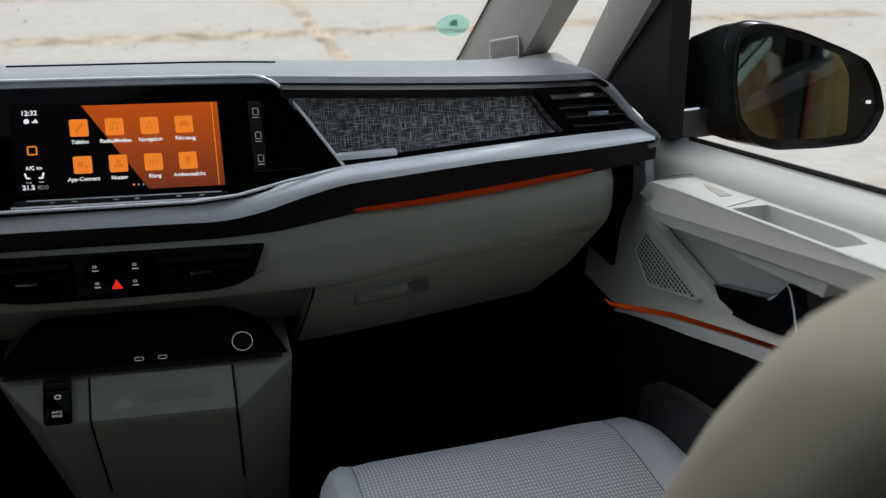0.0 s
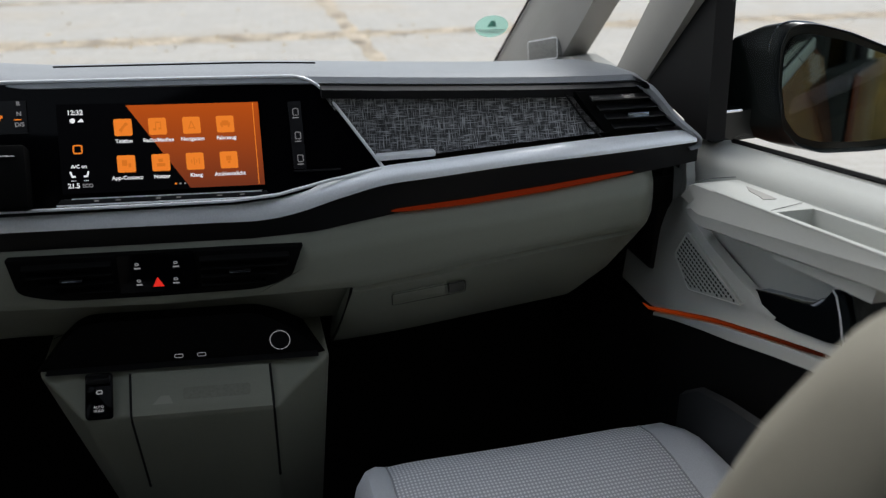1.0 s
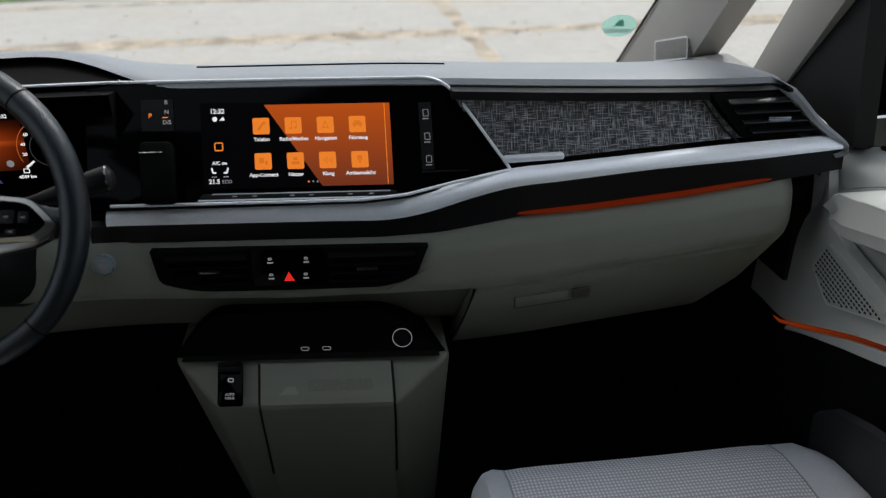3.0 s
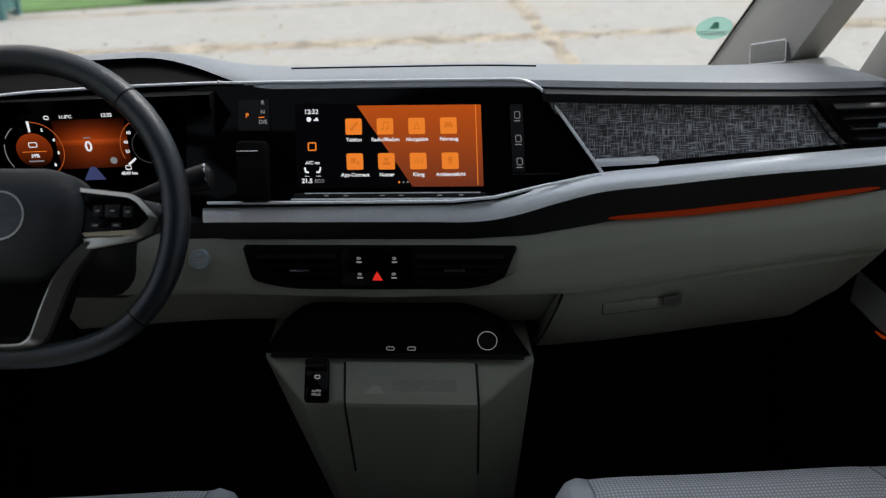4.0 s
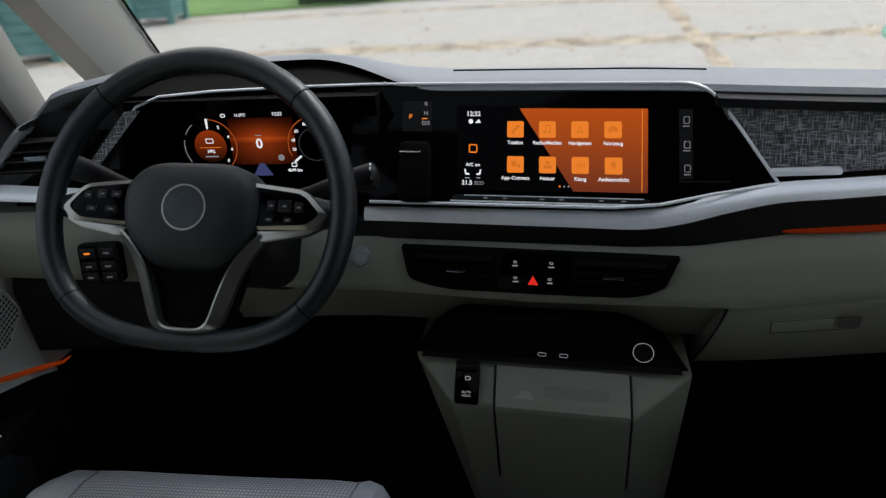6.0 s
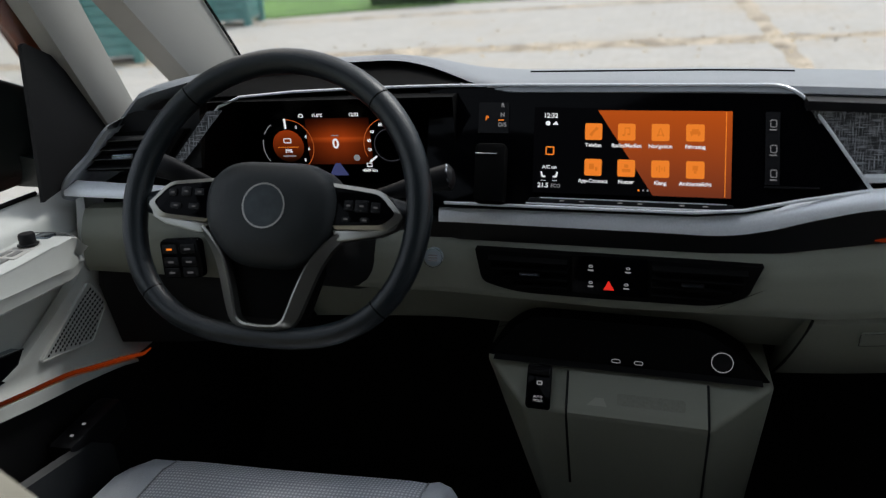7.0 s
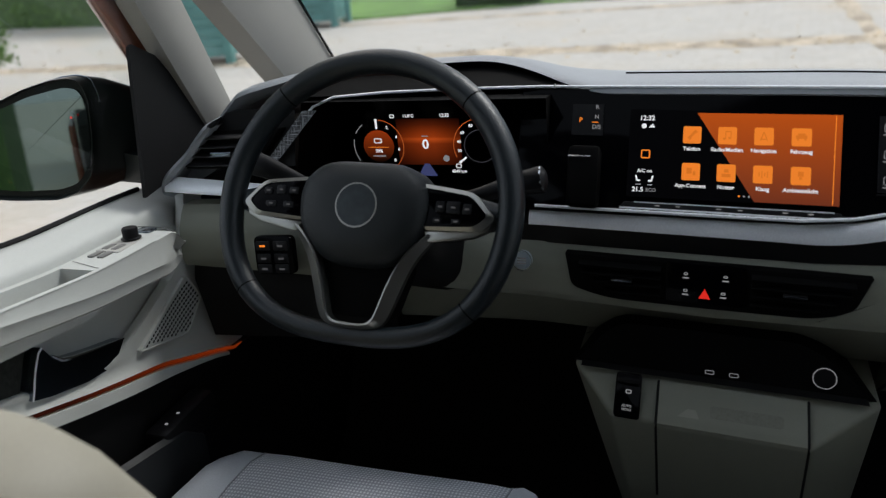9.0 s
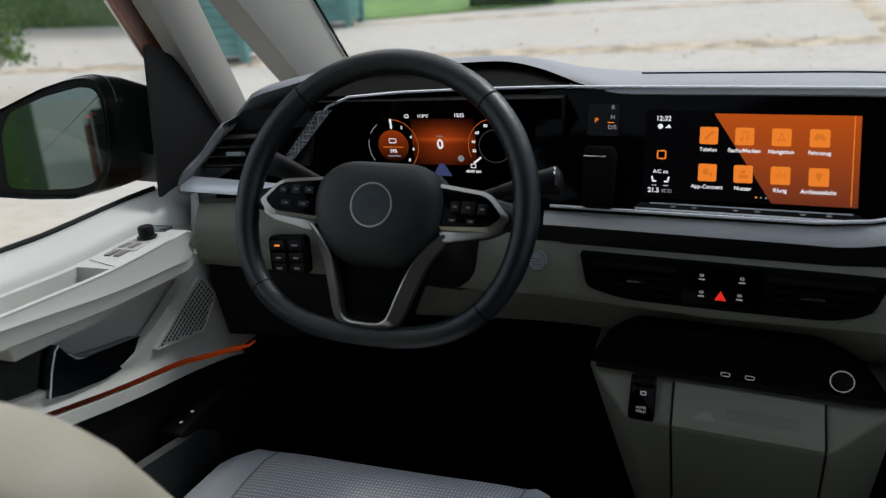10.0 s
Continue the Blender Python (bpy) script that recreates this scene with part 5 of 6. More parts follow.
# ---- shell: pillars, roof, floor, glass ----
def pillar(s):
    a = thing("trim", "grey split front pillar trim", "pillar", kind="structure")

    def slab(name, low, high, x0, x1, mat):
        """A tapering post between two edges, each (y, z) at the foot and at the roof."""
        rings = []
        for k in range(9):
            f = k / 8
            (ya, za), (yb, zb) = [(p[0] * (1 - f) + q[0] * f, p[1] * (1 - f) + q[1] * f) for p, q in zip(low, high)]
            x = x0 * (1 - f) + x1 * f
            rings.append([(s * x, ya, za), (s * (x - 0.008), 0.7 * ya + 0.3 * yb, 0.7 * za + 0.3 * zb), (s * (x - 0.008), 0.25 * ya + 0.75 * yb, 0.25 * za + 0.75 * zb), (s * x, yb, zb), (s * (x + 0.05), yb, zb), (s * (x + 0.05), ya, za)])
        return part(name, loft(rings), mat, a)
    x, edges = (0.75, (((1.825, 1.174), -1.40), ((1.401, 1.282), -1.16), ((1.185, 1.301), -0.85), ((1.084, 1.294), -0.915))) if s > 0 else (0.75, (((1.468, 1.302), -0.941), ((1.272, 1.314), -1.12), ((1.111, 1.291), -0.533), ((1.024, 1.299), -0.604)))

    def at(k, z):
        (y0, z0), slope = edges[k]
        return (y0 + slope * (z - z0), z)
    foot = (1.12, 1.22, 1.22, 1.22)
    slab("front_post", [at(0, foot[0]), at(1, foot[1])], [at(0, 1.9), at(1, 1.9)], x, x - 0.05, PILLAR)
    slab("rear_post", [at(2, foot[2]), at(3, foot[3])], [at(2, 1.9), at(3, 1.9)], x + 0.004, x - 0.045, PILLAR)
    sy, sz = (1.522, 1.243) if s > 0 else (1.43, 1.27)
    tm = axes((s * (x - 0.014), sy, sz), (0, -s, 0.24 * s), (0, 0.24, 1))
    part("tweeter_grille", plate(rounded(0.158, 0.036, 0.007), 0.012, tm, 0.001), material("tweeter_mesh", (0.16, 0.16, 0.15), 0.6, grain=0.6, scale=420, bump=0.8), a, "small framed tweeter grille")
    part("tweeter_frame", place(frame_ring(0.168, 0.042, 0.008, 0.0022), tm @ Matrix.Translation((0, 0, 0.001))), SILVER, a)
    part("windscreen_seal", tube([(s * (x - 0.004 - 0.05 * (z - 1.12) / 0.78), at(0, z)[0], z) for z in np.linspace(1.13, 1.89, 8)], 0.003, 6), DEEP, a)
    part("pillar_foot", loft([[(s * (x + 0.05), y, z + 0.005), (s * (x + 0.0), y, z), (s * (x - 0.006), y, z - 0.02), (s * (x - 0.006), y, 1.16), (s * (x + 0.05), y, 1.16)] for y, z in ((at(3, 1.28)[0], 1.25), (at(2, 1.28)[0], 1.25), (0.5 * (at(2, 1.28)[0] + at(1, 1.28)[0]), 1.245), (at(1, 1.28)[0], 1.25), (at(1, 1.28)[0] + 0.15, 1.22), (1.75, 1.15))]), PILLAR, a)
    part("quarter_glass", grid(lambda u, v: Vector((s * (x + 0.03), at(0, 1.22)[0] - 0.5 * u - 0.6 * v, 1.22 + 0.66 * v)), 2, 2), GLASS, a).visible_shadow = False
    part("outer_post", tube([(s * 0.81, 1.14, 1.27), (s * 0.80, 1.07, 1.34), (s * 0.785, 0.95, 1.47), (s * 0.71, 0.55, 1.87)] if s > 0 else [(-0.80, 1.06, 1.27), (-0.798, 1.03, 1.335), (-0.79, 0.967, 1.413), (-0.788, 0.923, 1.487), (-0.73, 0.66, 1.87)], 0.024, 10), COPPER, a, "copper painted outer frame")
    return a


pillar(1)
pillar(-1)
shell = thing("wall_body", "van body shell with roof, sides and floor", "van body", kind="structure")
part("roof", loft([[(-0.74, y, 1.90), (-0.5, y, 1.955), (0.5, y, 1.955), (0.74, y, 1.90), (0.78, y, 1.93), (0.5, y, 1.99), (-0.5, y, 1.99), (-0.78, y, 1.93)] for y in np.linspace(0.52, -3.2, 8)]), HEADLINER, shell)
for s in (1, -1):
    part("side_lower", block(s * 0.86, -1.75, 0.85, 0.10, 2.98, 0.85, 0.01), HEADLINER, shell)
    part("side_upper", block(s * 0.76, -1.4, 1.88, 0.10, 3.7, 0.14, 0.01), HEADLINER, shell)
    for y in (-0.32, -1.75, -3.15):
        part("side_post", block(s * 0.79, y, 1.55, 0.09, 0.20, 0.62, 0.02), HEADLINER, shell)
    part("side_glass", grid(lambda u, v: Vector((s * (0.82 - 0.05 * v), -0.35 - 2.75 * u, 1.26 + 0.58 * v)), 2, 2), clear_glass("tinted_glass", (0.035, 0.04, 0.04)), shell).visible_shadow = False
    part("outer_side", block(s * 0.925, -1.75, 0.85, 0.02, 2.98, 0.85, 0.006), COPPER, shell)
    part("door_sill", block(s * 0.80, 0.45, 0.48, 0.2, 1.4, 0.12, 0.02), BLACK, shell)
part("tailgate", block(0, -3.2, 1.0, 1.7, 0.08, 1.1, 0.02), HEADLINER, shell)
part("rear_glass", grid(lambda u, v: Vector((-0.75 + 1.5 * u, -3.2, 1.5 + 0.4 * v)), 2, 2), clear_glass("rear_tint", (0.035, 0.04, 0.04)), shell).visible_shadow = False
part("bonnet", loft([[(x0 * k, y, z - 0.03 * abs(k) ** 3) for k in np.linspace(-1, 1, 13)] + [(x0, y, z - 0.2), (-x0, y, z - 0.2)] for y, z, x0 in ((1.55, 1.06, 0.84), (1.85, 1.05, 0.86), (2.15, 1.00, 0.86), (2.4, 0.92, 0.83), (2.5, 0.80, 0.78))]), COPPER, shell, "copper painted bonnet")
part("front_bumper", loft([[(0.80 * k, 2.50 - 0.16 * k * k, z) for k in np.linspace(-1, 1, 11)] + [(0.8, 1.9, z), (-0.8, 1.9, z)] for z in (0.25, 0.35, 0.62, 0.82)]), COPPER, shell)
for s in (1, -1):
    part("fender", loft([[(s * 0.84, y, z), (s * 0.90, y, z - 0.06), (s * 0.91, y, 0.72), (s * 0.86, y, 0.72)] for y, z in ((1.19, 1.10), (1.5, 1.08), (1.9, 1.04), (2.25, 0.95), (2.4, 0.86))]), COPPER, shell)
RUBBER = material("tyre_rubber", (0.02, 0.02, 0.02), 0.8, grain=0.2, scale=80)
for s in (1, -1):
    for y in (1.75, -1.35):
        w = thing("road_wheel", "black tyre on a silver alloy rim", "wheel", "road wheels")
        turn = [[Vector((s * (0.80 + dx), y + r * math.cos(a), 0.345 + r * math.sin(a))) for a in (2 * math.pi * k / 40 for k in range(40))] for dx, r in ((-0.11, 0.22), (-0.11, 0.32), (-0.07, 0.345), (0.05, 0.345), (0.09, 0.325), (0.095, 0.235))]
        part("tyre", loft(turn, True, False), RUBBER, w)
        part("rim", loft([[Vector((s * (0.80 + dx), y + r * math.cos(a), 0.345 + r * math.sin(a))) for a in (2 * math.pi * k / 40 for k in range(40))] for dx, r in ((-0.1, 0.23), (0.08, 0.235), (0.085, 0.215), (0.05, 0.19), (0.06, 0.06), (0.07, 0.04))]), SILVER, w)
floor = tagged(part("floor", block(0, -0.75, 0.46, 1.66, 4.9, 0.06, 0.0), CARPET), "black carpeted cab floor", "floor", kind="structure")
bulkhead = tagged(part("wall_bulkhead", loft([[(x, 1.25, 0.45), (x, 1.42, 0.7), (x, 1.42, 1.12), (x, 1.50, 1.12), (x, 1.50, 0.45)] for x in (-0.78, 0.78)]), CARPET), "black carpeted bulkhead in the footwell", "bulkhead", kind="structure")
under = tagged(part("wall_underdash", loft([[(x, 0.99, 1.125), (x, 1.45, 1.09), (x, 1.45, 1.13), (x, 0.99, 1.15)] for x in (-0.75, 0.75)]), BLACK), "black underside of the dashboard", "underside", kind="structure")
for s in (1, -1):
    tagged(part("wall_kick_panel", block(s * 0.775, 1.22, 0.82, 0.05, 0.46, 0.72, 0.01), BLACK), "black side panel of the footwell", "kick panel", kind="structure")
    # added black filler: stands for the shade between dashboard and door
    tagged(part("wall_dash_gap_shade", block(s * 0.744, 1.21, 1.10, 0.02, 0.43, 0.22, 0.004), BLACK), "black filler for the shaded gap between dashboard and door", "dash end", kind="structure")
screen_glass = tagged(part("window_1", grid(lambda u, v: Vector((-0.78 + 1.56 * u, 1.86 - 1.28 * v - 0.10 * (2 * u - 1) ** 2, 1.13 + 0.78 * v)), 12, 8), GLASS), "clear raked windscreen", "windscreen", kind="structure")
screen_glass.visible_shadow = False


def see_through(name, colour):
    """Sticker film that lets daylight through."""
    m = material(name, colour, 0.5)
    n, l = m.node_tree.nodes, m.node_tree.links
    tl, mix = n.new("ShaderNodeBsdfTranslucent"), n.new("ShaderNodeMixShader")
    tl.inputs[0].default_value = (*colour, 1)
    mix.inputs[0].default_value = 0.75
    l.new(n["Principled BSDF"].outputs[0], mix.inputs[1])
    l.new(tl.outputs[0], mix.inputs[2])
    l.new(mix.outputs[0], n["Material Output"].inputs[0])
    return m


# round green badge stuck inside the windscreen
GB = axes((0.603, 1.455, 1.304), (1, -0.16, 0), (0, -0.68, 0.74))
badge = tagged(part("windscreen_badge", plate(circle(0.032, 40), 0.0006, GB), see_through("badge_green", (0.60, 0.77, 0.71))), "round green badge stuck on the windscreen", "badge")
part("badge_band", plate([(-0.0225, -0.020), (0.0225, -0.020), (0.029, -0.007), (-0.029, -0.007)], 0.0003, GB @ Matrix.Translation((0, 0, 0.0006))), see_through("badge_white", (0.85, 0.88, 0.86)), badge)
part("badge_mark", plate([(-0.009, 0.0), (0.009, 0.0), (0.005, 0.018), (-0.003, 0.018)], 0.0003, GB @ Matrix.Translation((0, 0, 0.0006))), see_through("badge_dark", (0.33, 0.56, 0.49)), badge)


# ---- seats ----
def seat(s, cx, bx, back_y, top_z, label):
    st = thing("front_seat", label, "car seat", "front seats")

    def section(y, z, w):
        """One cross-section of the cushion: the cloth between its seams, a narrow bolster inside and a broad one at the door."""
        out = []
        for k in range(25):
            if 4 <= k <= 20:
                u = (k - 12) / 8
                out.append(Vector((cx + u * w, y, z - 0.003 * (1 - u * u) - 0.004 * abs(u) ** 8)))
                continue
            side = 1 if k > 12 else -1
            f = (abs(k - 12) - 8) / 4
            reach, back, drop = (0.100, 0.105, 0.055) if side == s else (0.050, 0.03, 0.03)
            lift = 0.012 * math.sin(math.pi * min(1.25 * f, 1)) * (1.6 - smooth01(0.5, 0.75, y))
            out.append(Vector((cx + side * (w + reach * (1 - (1 - f) ** 1.25)), y - back * f ** 2 * smooth01(0.5, 0.8, y), z - 0.004 + lift - drop * f ** 4)))
        return out
    rows = []
    for y, z, w in ((0.800, 0.70, 0.175), (0.812, 0.76, 0.178), (0.815, 0.81, 0.180), (0.808, 0.838, 0.182), (0.790, 0.856, 0.183), (0.755, 0.868, 0.183), (0.70, 0.872, 0.183), (0.6, 0.868, 0.183), (0.45, 0.855, 0.183), (0.25, 0.84, 0.183)):
        rows.append(section(y, z + (0.010 if s < 0 else 0.0), w))

    def strip_of(k0, k1, lift=0.0):
        bm = bmesh.new()
        vs = [[bm.verts.new(p + Vector((0, 0, lift))) for p in r[k0:k1 + 1]] for r in rows]
        for a, b in zip(vs, vs[1:]):
            for i in range(len(a) - 1):
                bm.faces.new((a[i], a[i + 1], b[i + 1], b[i]))
        return bm
    part("cushion_centre", strip_of(4, 20, 0.0), SEAT_CLOTH, st, "grey dotted cloth seat centre")
    for k0, k1 in ((0, 4), (20, 24)):
        b = strip_of(k0, k1)
        outer = [r[k0 if k0 == 0 else k1] for r in rows]
        sgn = -1 if k0 == 0 else 1
        for p, q in zip(outer, outer[1:]):
            b.faces.new([b.verts.new(v) for v in (p, q, q + Vector((sgn * 0.012, 0, -0.22)), p + Vector((sgn * 0.006, -0.01, -0.22 if p.z > 0.75 else -0.06)))])
        bmesh.ops.remove_doubles(b, verts=b.verts, dist=1e-5)
        part("side_bolster", b, SEAT_SIDE, st, "smooth grey leatherette bolster")
        part("piping", tube([r[4 if k0 == 0 else 20] + Vector((0, -0.001, 0.0012)) for r in rows], 0.0012, 6), SEAT_SEAM, st)
    part("seat_base", block(cx, 0.45, 0.62, 0.44, 0.62, 0.24, 0.03), BLACK, st, "black seat base")
    # backrest shell with rounded shoulders
    rings = []
    for k in range(19):
        f = k / 18
        z = 0.84 + (top_z - 0.84) * (1 - (1 - f) ** 1.6)
        w = float(np.interp(top_z - z, (0.0, 0.004, 0.012, 0.025, 0.05, 0.12, 0.3, 0.6), (0.03, 0.075, 0.112, 0.14, 0.165, 0.183, 0.187, 0.19)))
        y = back_y + (top_z - z) * 0.36
        t = 0.075 * min(1, 0.35 + w / 0.3)
        rings.append([Vector((bx + w * math.copysign(abs(math.cos(a)) ** 0.6, math.cos(a)), y + t * math.copysign(abs(math.sin(a)) ** 0.75, math.sin(a)), z)) for a in (2 * math.pi * i / 36 for i in range(36))])
    part("backrest", loft(rings), SEAT_BACK, st, "beige seat back shell")
    hr = [[Vector((bx + 0.115 * sc * math.copysign(abs(math.cos(a)) ** 0.6, math.cos(a)), back_y - 0.12 + 0.05 * sc * math.sin(a), z)) for a in (2 * math.pi * i / 20 for i in range(20))] for sc, z in ((0.7, 1.56), (0.95, 1.58), (1.0, 1.64), (0.97, 1.72), (0.8, 1.755), (0.4, 1.765))]
    part("headrest", loft(hr), SEAT_BACK, st)
    for dx in (-0.06, 0.06):
        part("headrest_rod", tube([(bx + dx * 0.4, back_y, top_z - 0.03), (bx + dx, back_y - 0.12, 1.58)], 0.006, 8), CHROME, st)
    return st


seat(1, 0.4435, 0.538, 0.17, 1.41, "grey and beige passenger seat with dotted cloth cushion")
seat(-1, -0.408, -0.538, 0.285, 1.272, "grey and beige driver's seat with dotted cloth cushion")

# ---- outdoors ----
def paving():
    m = material("worn_paving", (0.50, 0.465, 0.42), 0.9, bump=0.3, scale=40)
    n, l = m.node_tree.nodes, m.node_tree.links
    co = n.new("ShaderNodeTexCoord")
    br = n.new("ShaderNodeTexBrick")
    mp = n.new("ShaderNodeMapping")
    mp.inputs["Rotation"].default_value = (0, 0, radians(4))
    l.new(co.outputs["Object"], mp.inputs[0])
    l.new(mp.outputs[0], br.inputs["Vector"])
    br.inputs["Scale"].default_value, br.inputs["Mortar Size"].default_value = 1.0, 0.004
    br.inputs["Brick Width"].default_value, br.inputs["Row Height"].default_value = 0.21, 0.105
    br.inputs["Color1"].default_value, br.inputs["Color2"].default_value, br.inputs["Mortar"].default_value = (0.50, 0.475, 0.435, 1), (0.46, 0.435, 0.40, 1), (0.40, 0.365, 0.31, 1)
    last = br.outputs["Color"]
    for sc, amount, tint in ((0.5, 0.5, (0.50, 0.40, 0.28)), (2.5, 0.4, (0.56, 0.52, 0.46)), (9, 0.35, (0.32, 0.25, 0.17))):
        t, r, mx = n.new("ShaderNodeTexNoise"), n.new("ShaderNodeMapRange"), n.new("ShaderNodeMixRGB")
        t.inputs["Scale"].default_value, t.inputs["Detail"].default_value = sc, 6.0
        l.new(co.outputs["Object"], t.inputs["Vector"])
        r.inputs[1].default_value, r.inputs[2].default_value, r.inputs[3].default_value, r.inputs[4].default_value = 0.52, 0.72, 0.0, amount
        l.new(t.outputs["Fac"], r.inputs[0])
        l.new(r.outputs[0], mx.inputs[0])
        l.new(last, mx.inputs[1])
        mx.inputs[2].default_value = (*tint, 1)
        last = mx.outputs[0]
    l.new(last, n["Principled BSDF"].inputs["Base Color"])
    return m


ground = tagged(part("ground", grid(lambda u, v: Vector((-600 + 1200 * u, -600 + 1200 * v, 0)), 12, 12), paving()), "pale worn block paving of a yard", "paving", kind="structure")
GUTTER = material("leaf_filled_gutter", (0.42, 0.35, 0.265), 0.95, grain=0.4, scale=30, blotch=0.5, blotch_scale=3)
GRASS = material("lawn_green", (0.12, 0.235, 0.05), 0.9, grain=0.4, scale=40, blotch=0.3, blotch_scale=2)


def strip_on_ground(name, x0, y0, x1, y1, w, label):
    d = (Vector((x1, y1, 0)) - Vector((x0, y0, 0))).normalized()
    nrm = Vector((-d.y, d.x, 0))
    a, b = Vector((x0, y0, 0)), Vector((x1, y1, 0))
    bm = bmesh.new()
    n = 60
    prev = None
    for i in range(n + 1):
        p = a.lerp(b, i / n)
        k = 0.5 * w * (0.8 + 0.5 * noise.noise(p * 1.7))
        row = [bm.verts.new(p + nrm * (k * q) + Vector((0, 0, h))) for q, h in ((-1, 0.002), (0, 0.007), (1, 0.002))]
        if prev:
            for j in range(2):
                bm.faces.new((prev[j], prev[j + 1], row[j + 1], row[j]))
        prev = row
    return tagged(part(name, bm, GUTTER), label, "gutter", kind="structure")


strip_on_ground("pavement_gutter", -14, 8.95, 9, 9.05, 0.6, "brown leaf-filled drainage line in the paving")
strip_on_ground("pavement_gutter", 1.47, 4.0, 1.45, 13.0, 0.26, "brown leaf-filled drainage line in the paving")
strip_on_ground("pavement_gutter", -8, 11.9, 9, 12.9, 0.35, "brown leaf-filled drainage line in the paving")
tagged(part("ground_lawn", loft([[(x, y0, -0.02), (x, y0, 0.03), (x, y0 + 26, 0.06), (x, y0 + 26, -0.02)] for x, y0 in ((-40, 17.0), (-17, 15.3), (-12, 14.3), (-6, 12.6), (-2.9, 13.4), (8, 13.9), (40, 15.0))]), GRASS), "short green lawn beyond the yard", "lawn", kind="structure")


def leaf_mat(name, colour):
    m = material(name, colour, 0.6)
    n, l = m.node_tree.nodes, m.node_tree.links
    g, hs = n.new("ShaderNodeNewGeometry"), n.new("ShaderNodeHueSaturation")
    r = n.new("ShaderNodeMapRange")
    r.inputs[3].default_value, r.inputs[4].default_value = 0.55, 1.6
    l.new(g.outputs["Random Per Island"], r.inputs[0])
    l.new(r.outputs[0], hs.inputs["Value"])
    hs.inputs["Color"].default_value = (*colour, 1)
    l.new(hs.outputs[0], n["Principled BSDF"].inputs["Base Color"])
    return m


LEAF = leaf_mat("hedge_leaf", (0.115, 0.20, 0.055))
LEAF_DARK = leaf_mat("dark_hedge_leaf", (0.04, 0.08, 0.02))
LEAF_DRY = leaf_mat("fallen_leaf", (0.48, 0.36, 0.2))


def leaves(count, place_leaf, size, rng):
    verts, faces = [], []
    for _ in range(count):
        c = place_leaf(rng)
        a = Vector((rng.gauss(0, 1), rng.gauss(0, 1), rng.gauss(0, 1))).normalized()
        b = a.orthogonal().normalized()
        k = size * rng.uniform(0.6, 1.4)
        i = len(verts)
        verts += [c - a * k, c + b * k * 0.45, c + a * k, c - b * k * 0.45]
        faces.append((i, i + 1, i + 2, i + 3))
    me = bpy.data.meshes.new("leaves")
    me.from_pydata([tuple(v) for v in verts], [], faces)
    return me


def hedge(x0, y0, x1, y1, height, depth, count, mat, label, seed):
    rng = random.Random(seed)
    h = thing("hedge", label, "hedge")
    a, b = Vector((x0, y0, 0)), Vector((x1, y1, 0))
    d = (b - a).normalized()
    nrm = Vector((-d.y, d.x, 0))
    core = loft([[p + nrm * q + Vector((0, 0, z)) for q, z in ((-0.4 * depth, 0), (-0.42 * depth, 0.8 * height), (-0.2 * depth, 0.93 * height), (0.3 * depth, 0.93 * height), (0.4 * depth, 0))] for p in (a.lerp(b, i / 12) + nrm * 0.1 * noise.noise(Vector((i, seed, 0))) for i in range(13))])
    part("core", core, LEAF_DARK, h)

    def spot(r):
        p = a.lerp(b, r.random())
        lump = 0.12 * noise.noise(p * 1.1 + Vector((0, 0, seed)))
        if r.random() < 0.7:
            return p + nrm * (-(0.44 + lump) * depth - r.uniform(-0.06, 0.08)) + Vector((0, 0, r.random() * height))
        return p + nrm * r.uniform(-0.5, 0.5) * depth + Vector((0, 0, height * (0.95 + lump) + r.uniform(-0.05, 0.08)))
    ob = new("foliage", leaves(count, spot, 0.045, rng))
    ob.data.materials.append(mat)
    ob.parent = h
    tagged(ob, kind="stuff")


hedge(-26, 16.9, -8.6, 13.6, 2.2, 1.0, 9000, LEAF, "clipped green hedge along the yard", 3)
hedge(-4.35, 13.75, -2.9, 13.75, 0.55, 0.7, 1800, LEAF_DARK, "low dark green hedge beside the lawn", 5)
hedge(-1.6, -8.2, -12, -9.5, 3.5, 1.2, 5000, LEAF, "tall green hedge behind the van", 8)


def shrub(x, y, label, seed):
    rng = random.Random(seed)
    s = thing("shrub", label, "shrub")
    tips = []
    part("trunk", tube([(x, y, 0), (x + 0.02, y, 0.4), (x - 0.03, y + 0.03, 0.9), (x, y, 1.5)], [0.05, 0.04, 0.03, 0.015], 8), material("bark", (0.12, 0.09, 0.06), 0.9, bump=0.8, scale=60), s)
    for k in range(22):
        a, e = rng.uniform(0, 6.28), rng.uniform(-0.25, 0.9)
        z = rng.uniform(0.5, 1.5)
        length = rng.uniform(0.4, 0.75)
        tip = Vector((x + length * math.cos(a) * math.cos(e), y + length * math.sin(a) * math.cos(e), z + length * math.sin(e) * 0.6 - 0.1))
        part("limb", tube(spline([(x, y, z - 0.1), (Vector((x, y, z)) + tip) / 2 + Vector((0, 0, 0.08)), tip], 6), [0.012, 0.011, 0.009, 0.007, 0.006, 0.004, 0.003], 5), bpy.data.materials["bark"], s)
        tips.append((Vector((x, y, z)), tip))

    def spot(r):
        a, b = r.choice(tips)
        f = r.uniform(0.35, 1.08)
        return a.lerp(b, f) + Vector((r.gauss(0, 0.07), r.gauss(0, 0.07), r.gauss(0, 0.07)))
    ob = new("foliage", leaves(2600, spot, 0.035, rng))
    ob.data.materials.append(LEAF)
    ob.parent = s
    tagged(ob, kind="stuff")


shrub(-8.30, 7.0, "loose green shrub at the edge of the yard", 11)

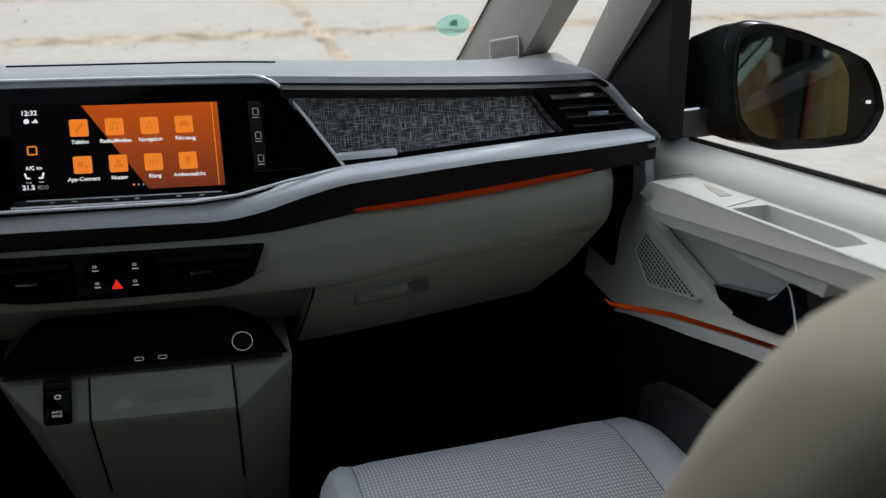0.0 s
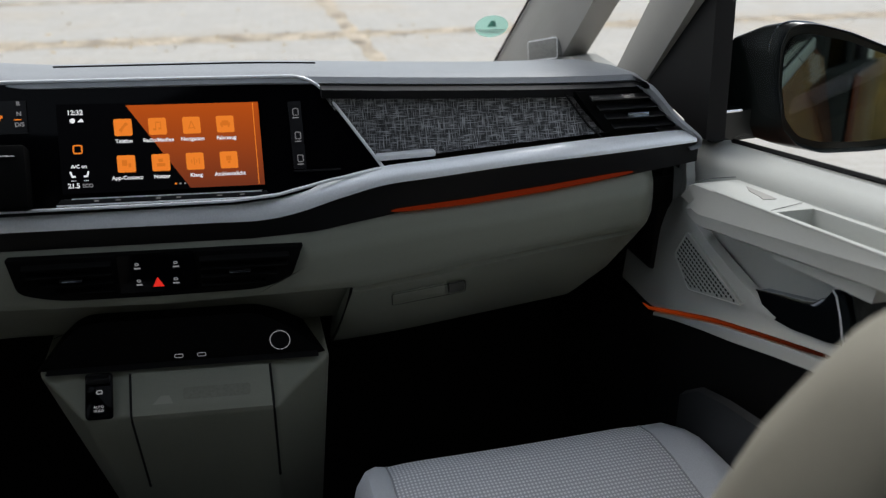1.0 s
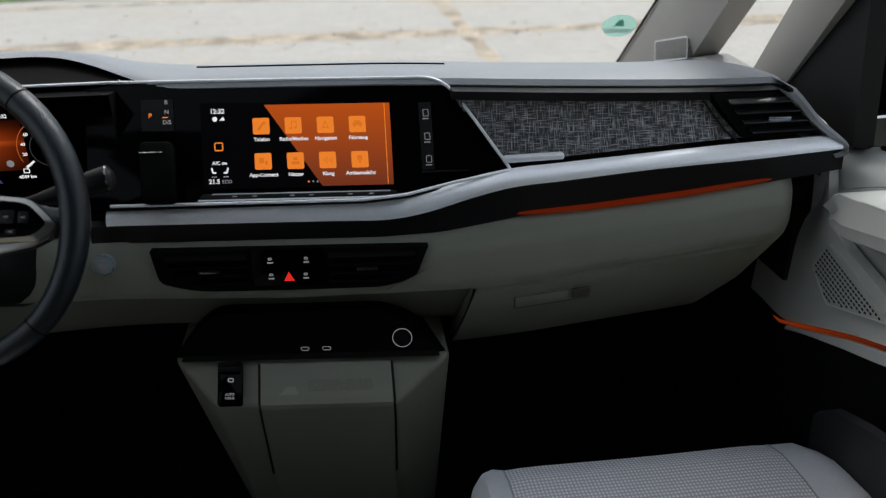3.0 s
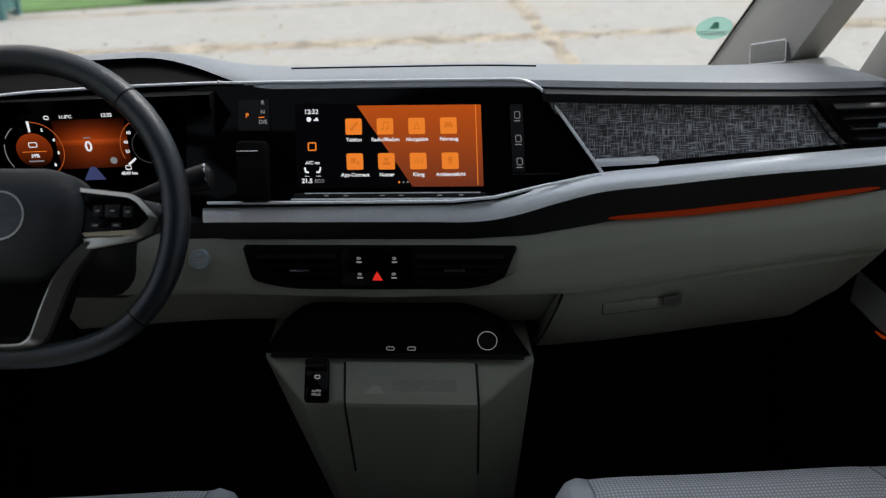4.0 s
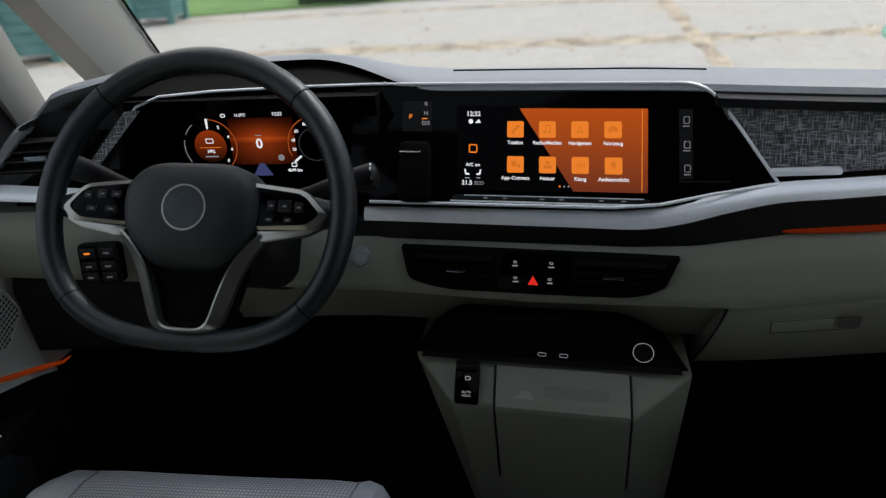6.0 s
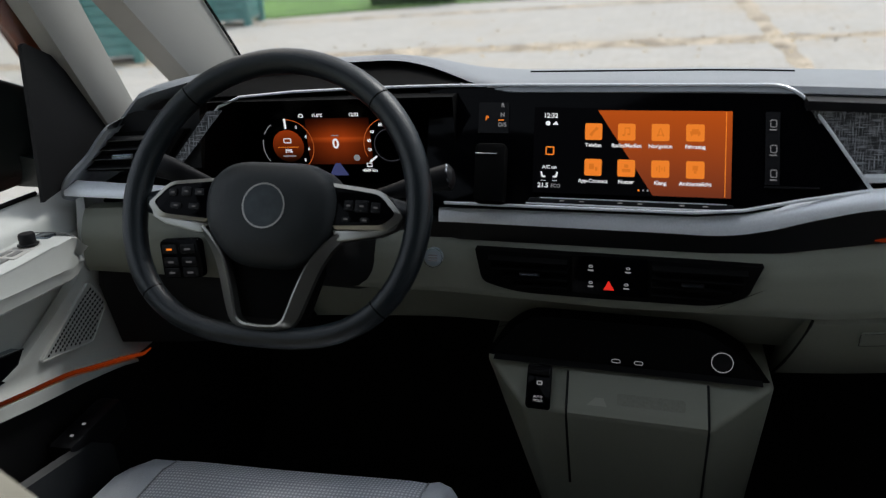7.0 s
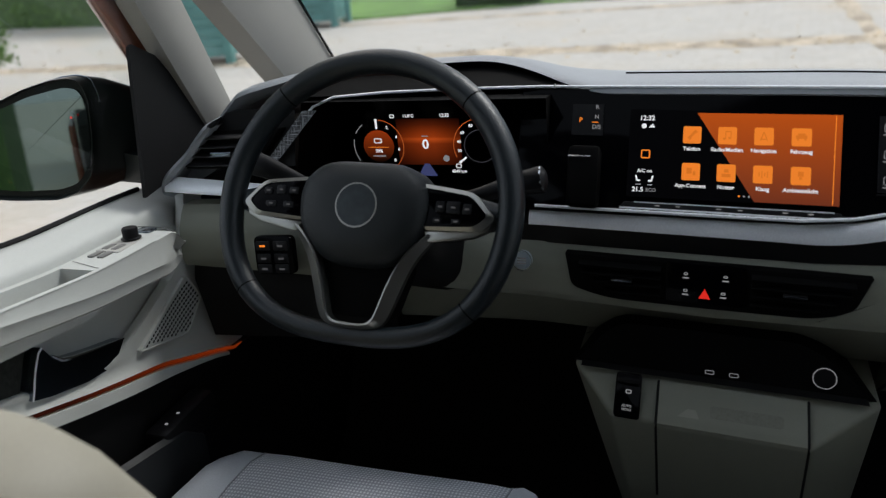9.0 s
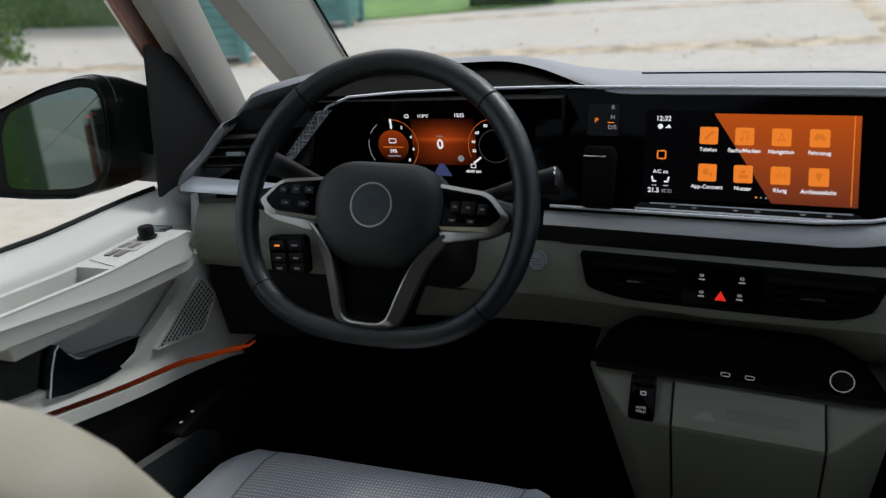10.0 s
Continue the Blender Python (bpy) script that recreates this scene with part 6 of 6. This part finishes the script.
TEAL = material("teal_paint", (0.105, 0.25, 0.235), 0.55, grain=0.12, scale=60, blotch=0.2, blotch_scale=4)


def planter(cx, cy, turn, label):
    p = thing("planter_box", label, "planter", "planter boxes")
    m = Matrix.Translation((cx, cy, 0)) @ Matrix.Rotation(radians(turn), 4, "Z")
    w = 0.62

    def wide(z):
        return w * (0.46 + 0.06 * z)
    for sx, sy in ((-1, -1), (1, -1), (1, 1), (-1, 1)):
        part("corner_post", place(loft([[Vector((sx * wide(z) + a * 0.05, sy * wide(z) + b * 0.05, z)) for a, b in ((-1, -1), (1, -1), (1, 1), (-1, 1))] for z in (0.0, 0.45, 0.95)]), m), TEAL, p)
    for side in range(4):
        r = m @ Matrix.Rotation(radians(90 * side), 4, "Z")
        for k in range(6):
            z = 0.16 + 0.125 * k
            part("board", place(block(0, -wide(z), z, 2 * wide(z) - 0.06, 0.024, 0.119, 0.006), r), TEAL, p)
        part("top_rail", place(block(0, -wide(0.95), 0.93, 2 * wide(0.95) + 0.08, 0.07, 0.05, 0.01), r), TEAL, p)
        part("bottom_rail", place(block(0, -wide(0.1) + 0.01, 0.095, 2 * wide(0.1) - 0.05, 0.03, 0.03, 0.006), r), WHITE_MARK, p)
    part("soil", place(block(0, 0, 0.86, 2 * wide(0.86) - 0.05, 2 * wide(0.86) - 0.05, 0.04, 0.01), m), material("soil", (0.05, 0.035, 0.025), 0.95, bump=1.0, scale=60), p)


planter(-6.30, 9.20, 8, "teal painted wooden planter box on feet, near the van")
planter(-6.22, 12.20, 4, "teal painted wooden planter box on feet, beside the lawn")

barn = thing("barn", "brown timber barn with pale posts behind the van", "barn")
WOOD = material("barn_boards", (0.26, 0.16, 0.05), 0.8, grain=0.25, scale=20, blotch=0.3, blotch_scale=2)
WHITE_POST = material("pale_post", (0.62, 0.62, 0.58), 0.7, grain=0.1, scale=30)
for k in range(24):
    part("board", block(0.9 + 0.36 * k, -9.0 + 0.01 * (k % 3), 2.0, 0.35, 0.04, 4.0, 0.01), WOOD, barn)
for x in (1.6, 2.25, 3.6, 6.2, 8.8):
    part("post", block(x, -8.85, 2.0, 0.16, 0.16, 4.0, 0.02), WHITE_POST, barn)
part("roof", loft([[(0.5, y, z), (9.8, y, z), (9.8, y, z + 0.12), (0.5, y, z + 0.12)] for y, z in ((-8.3, 3.9), (-13, 6.0))]), material("roof_tile", (0.16, 0.09, 0.06), 0.8, grain=0.2, scale=8), barn)

rng = random.Random(21)


def litter_spot(r):
    if r.random() < 0.55:
        return Vector((r.uniform(-12, 8), 9.0 + r.gauss(0, 0.35), 0.012))
    return Vector((r.uniform(-11, 8), r.uniform(4.5, 14), 0.012))


litter = new("fallen_leaves", leaves(500, litter_spot, 0.03, rng))
for v in litter.data.vertices:
    v.co.z = min(max(v.co.z, 0.006), 0.02)
litter.data.materials.append(LEAF_DRY)
tagged(litter, "dry brown leaves scattered over the paving", "leaves", kind="stuff")
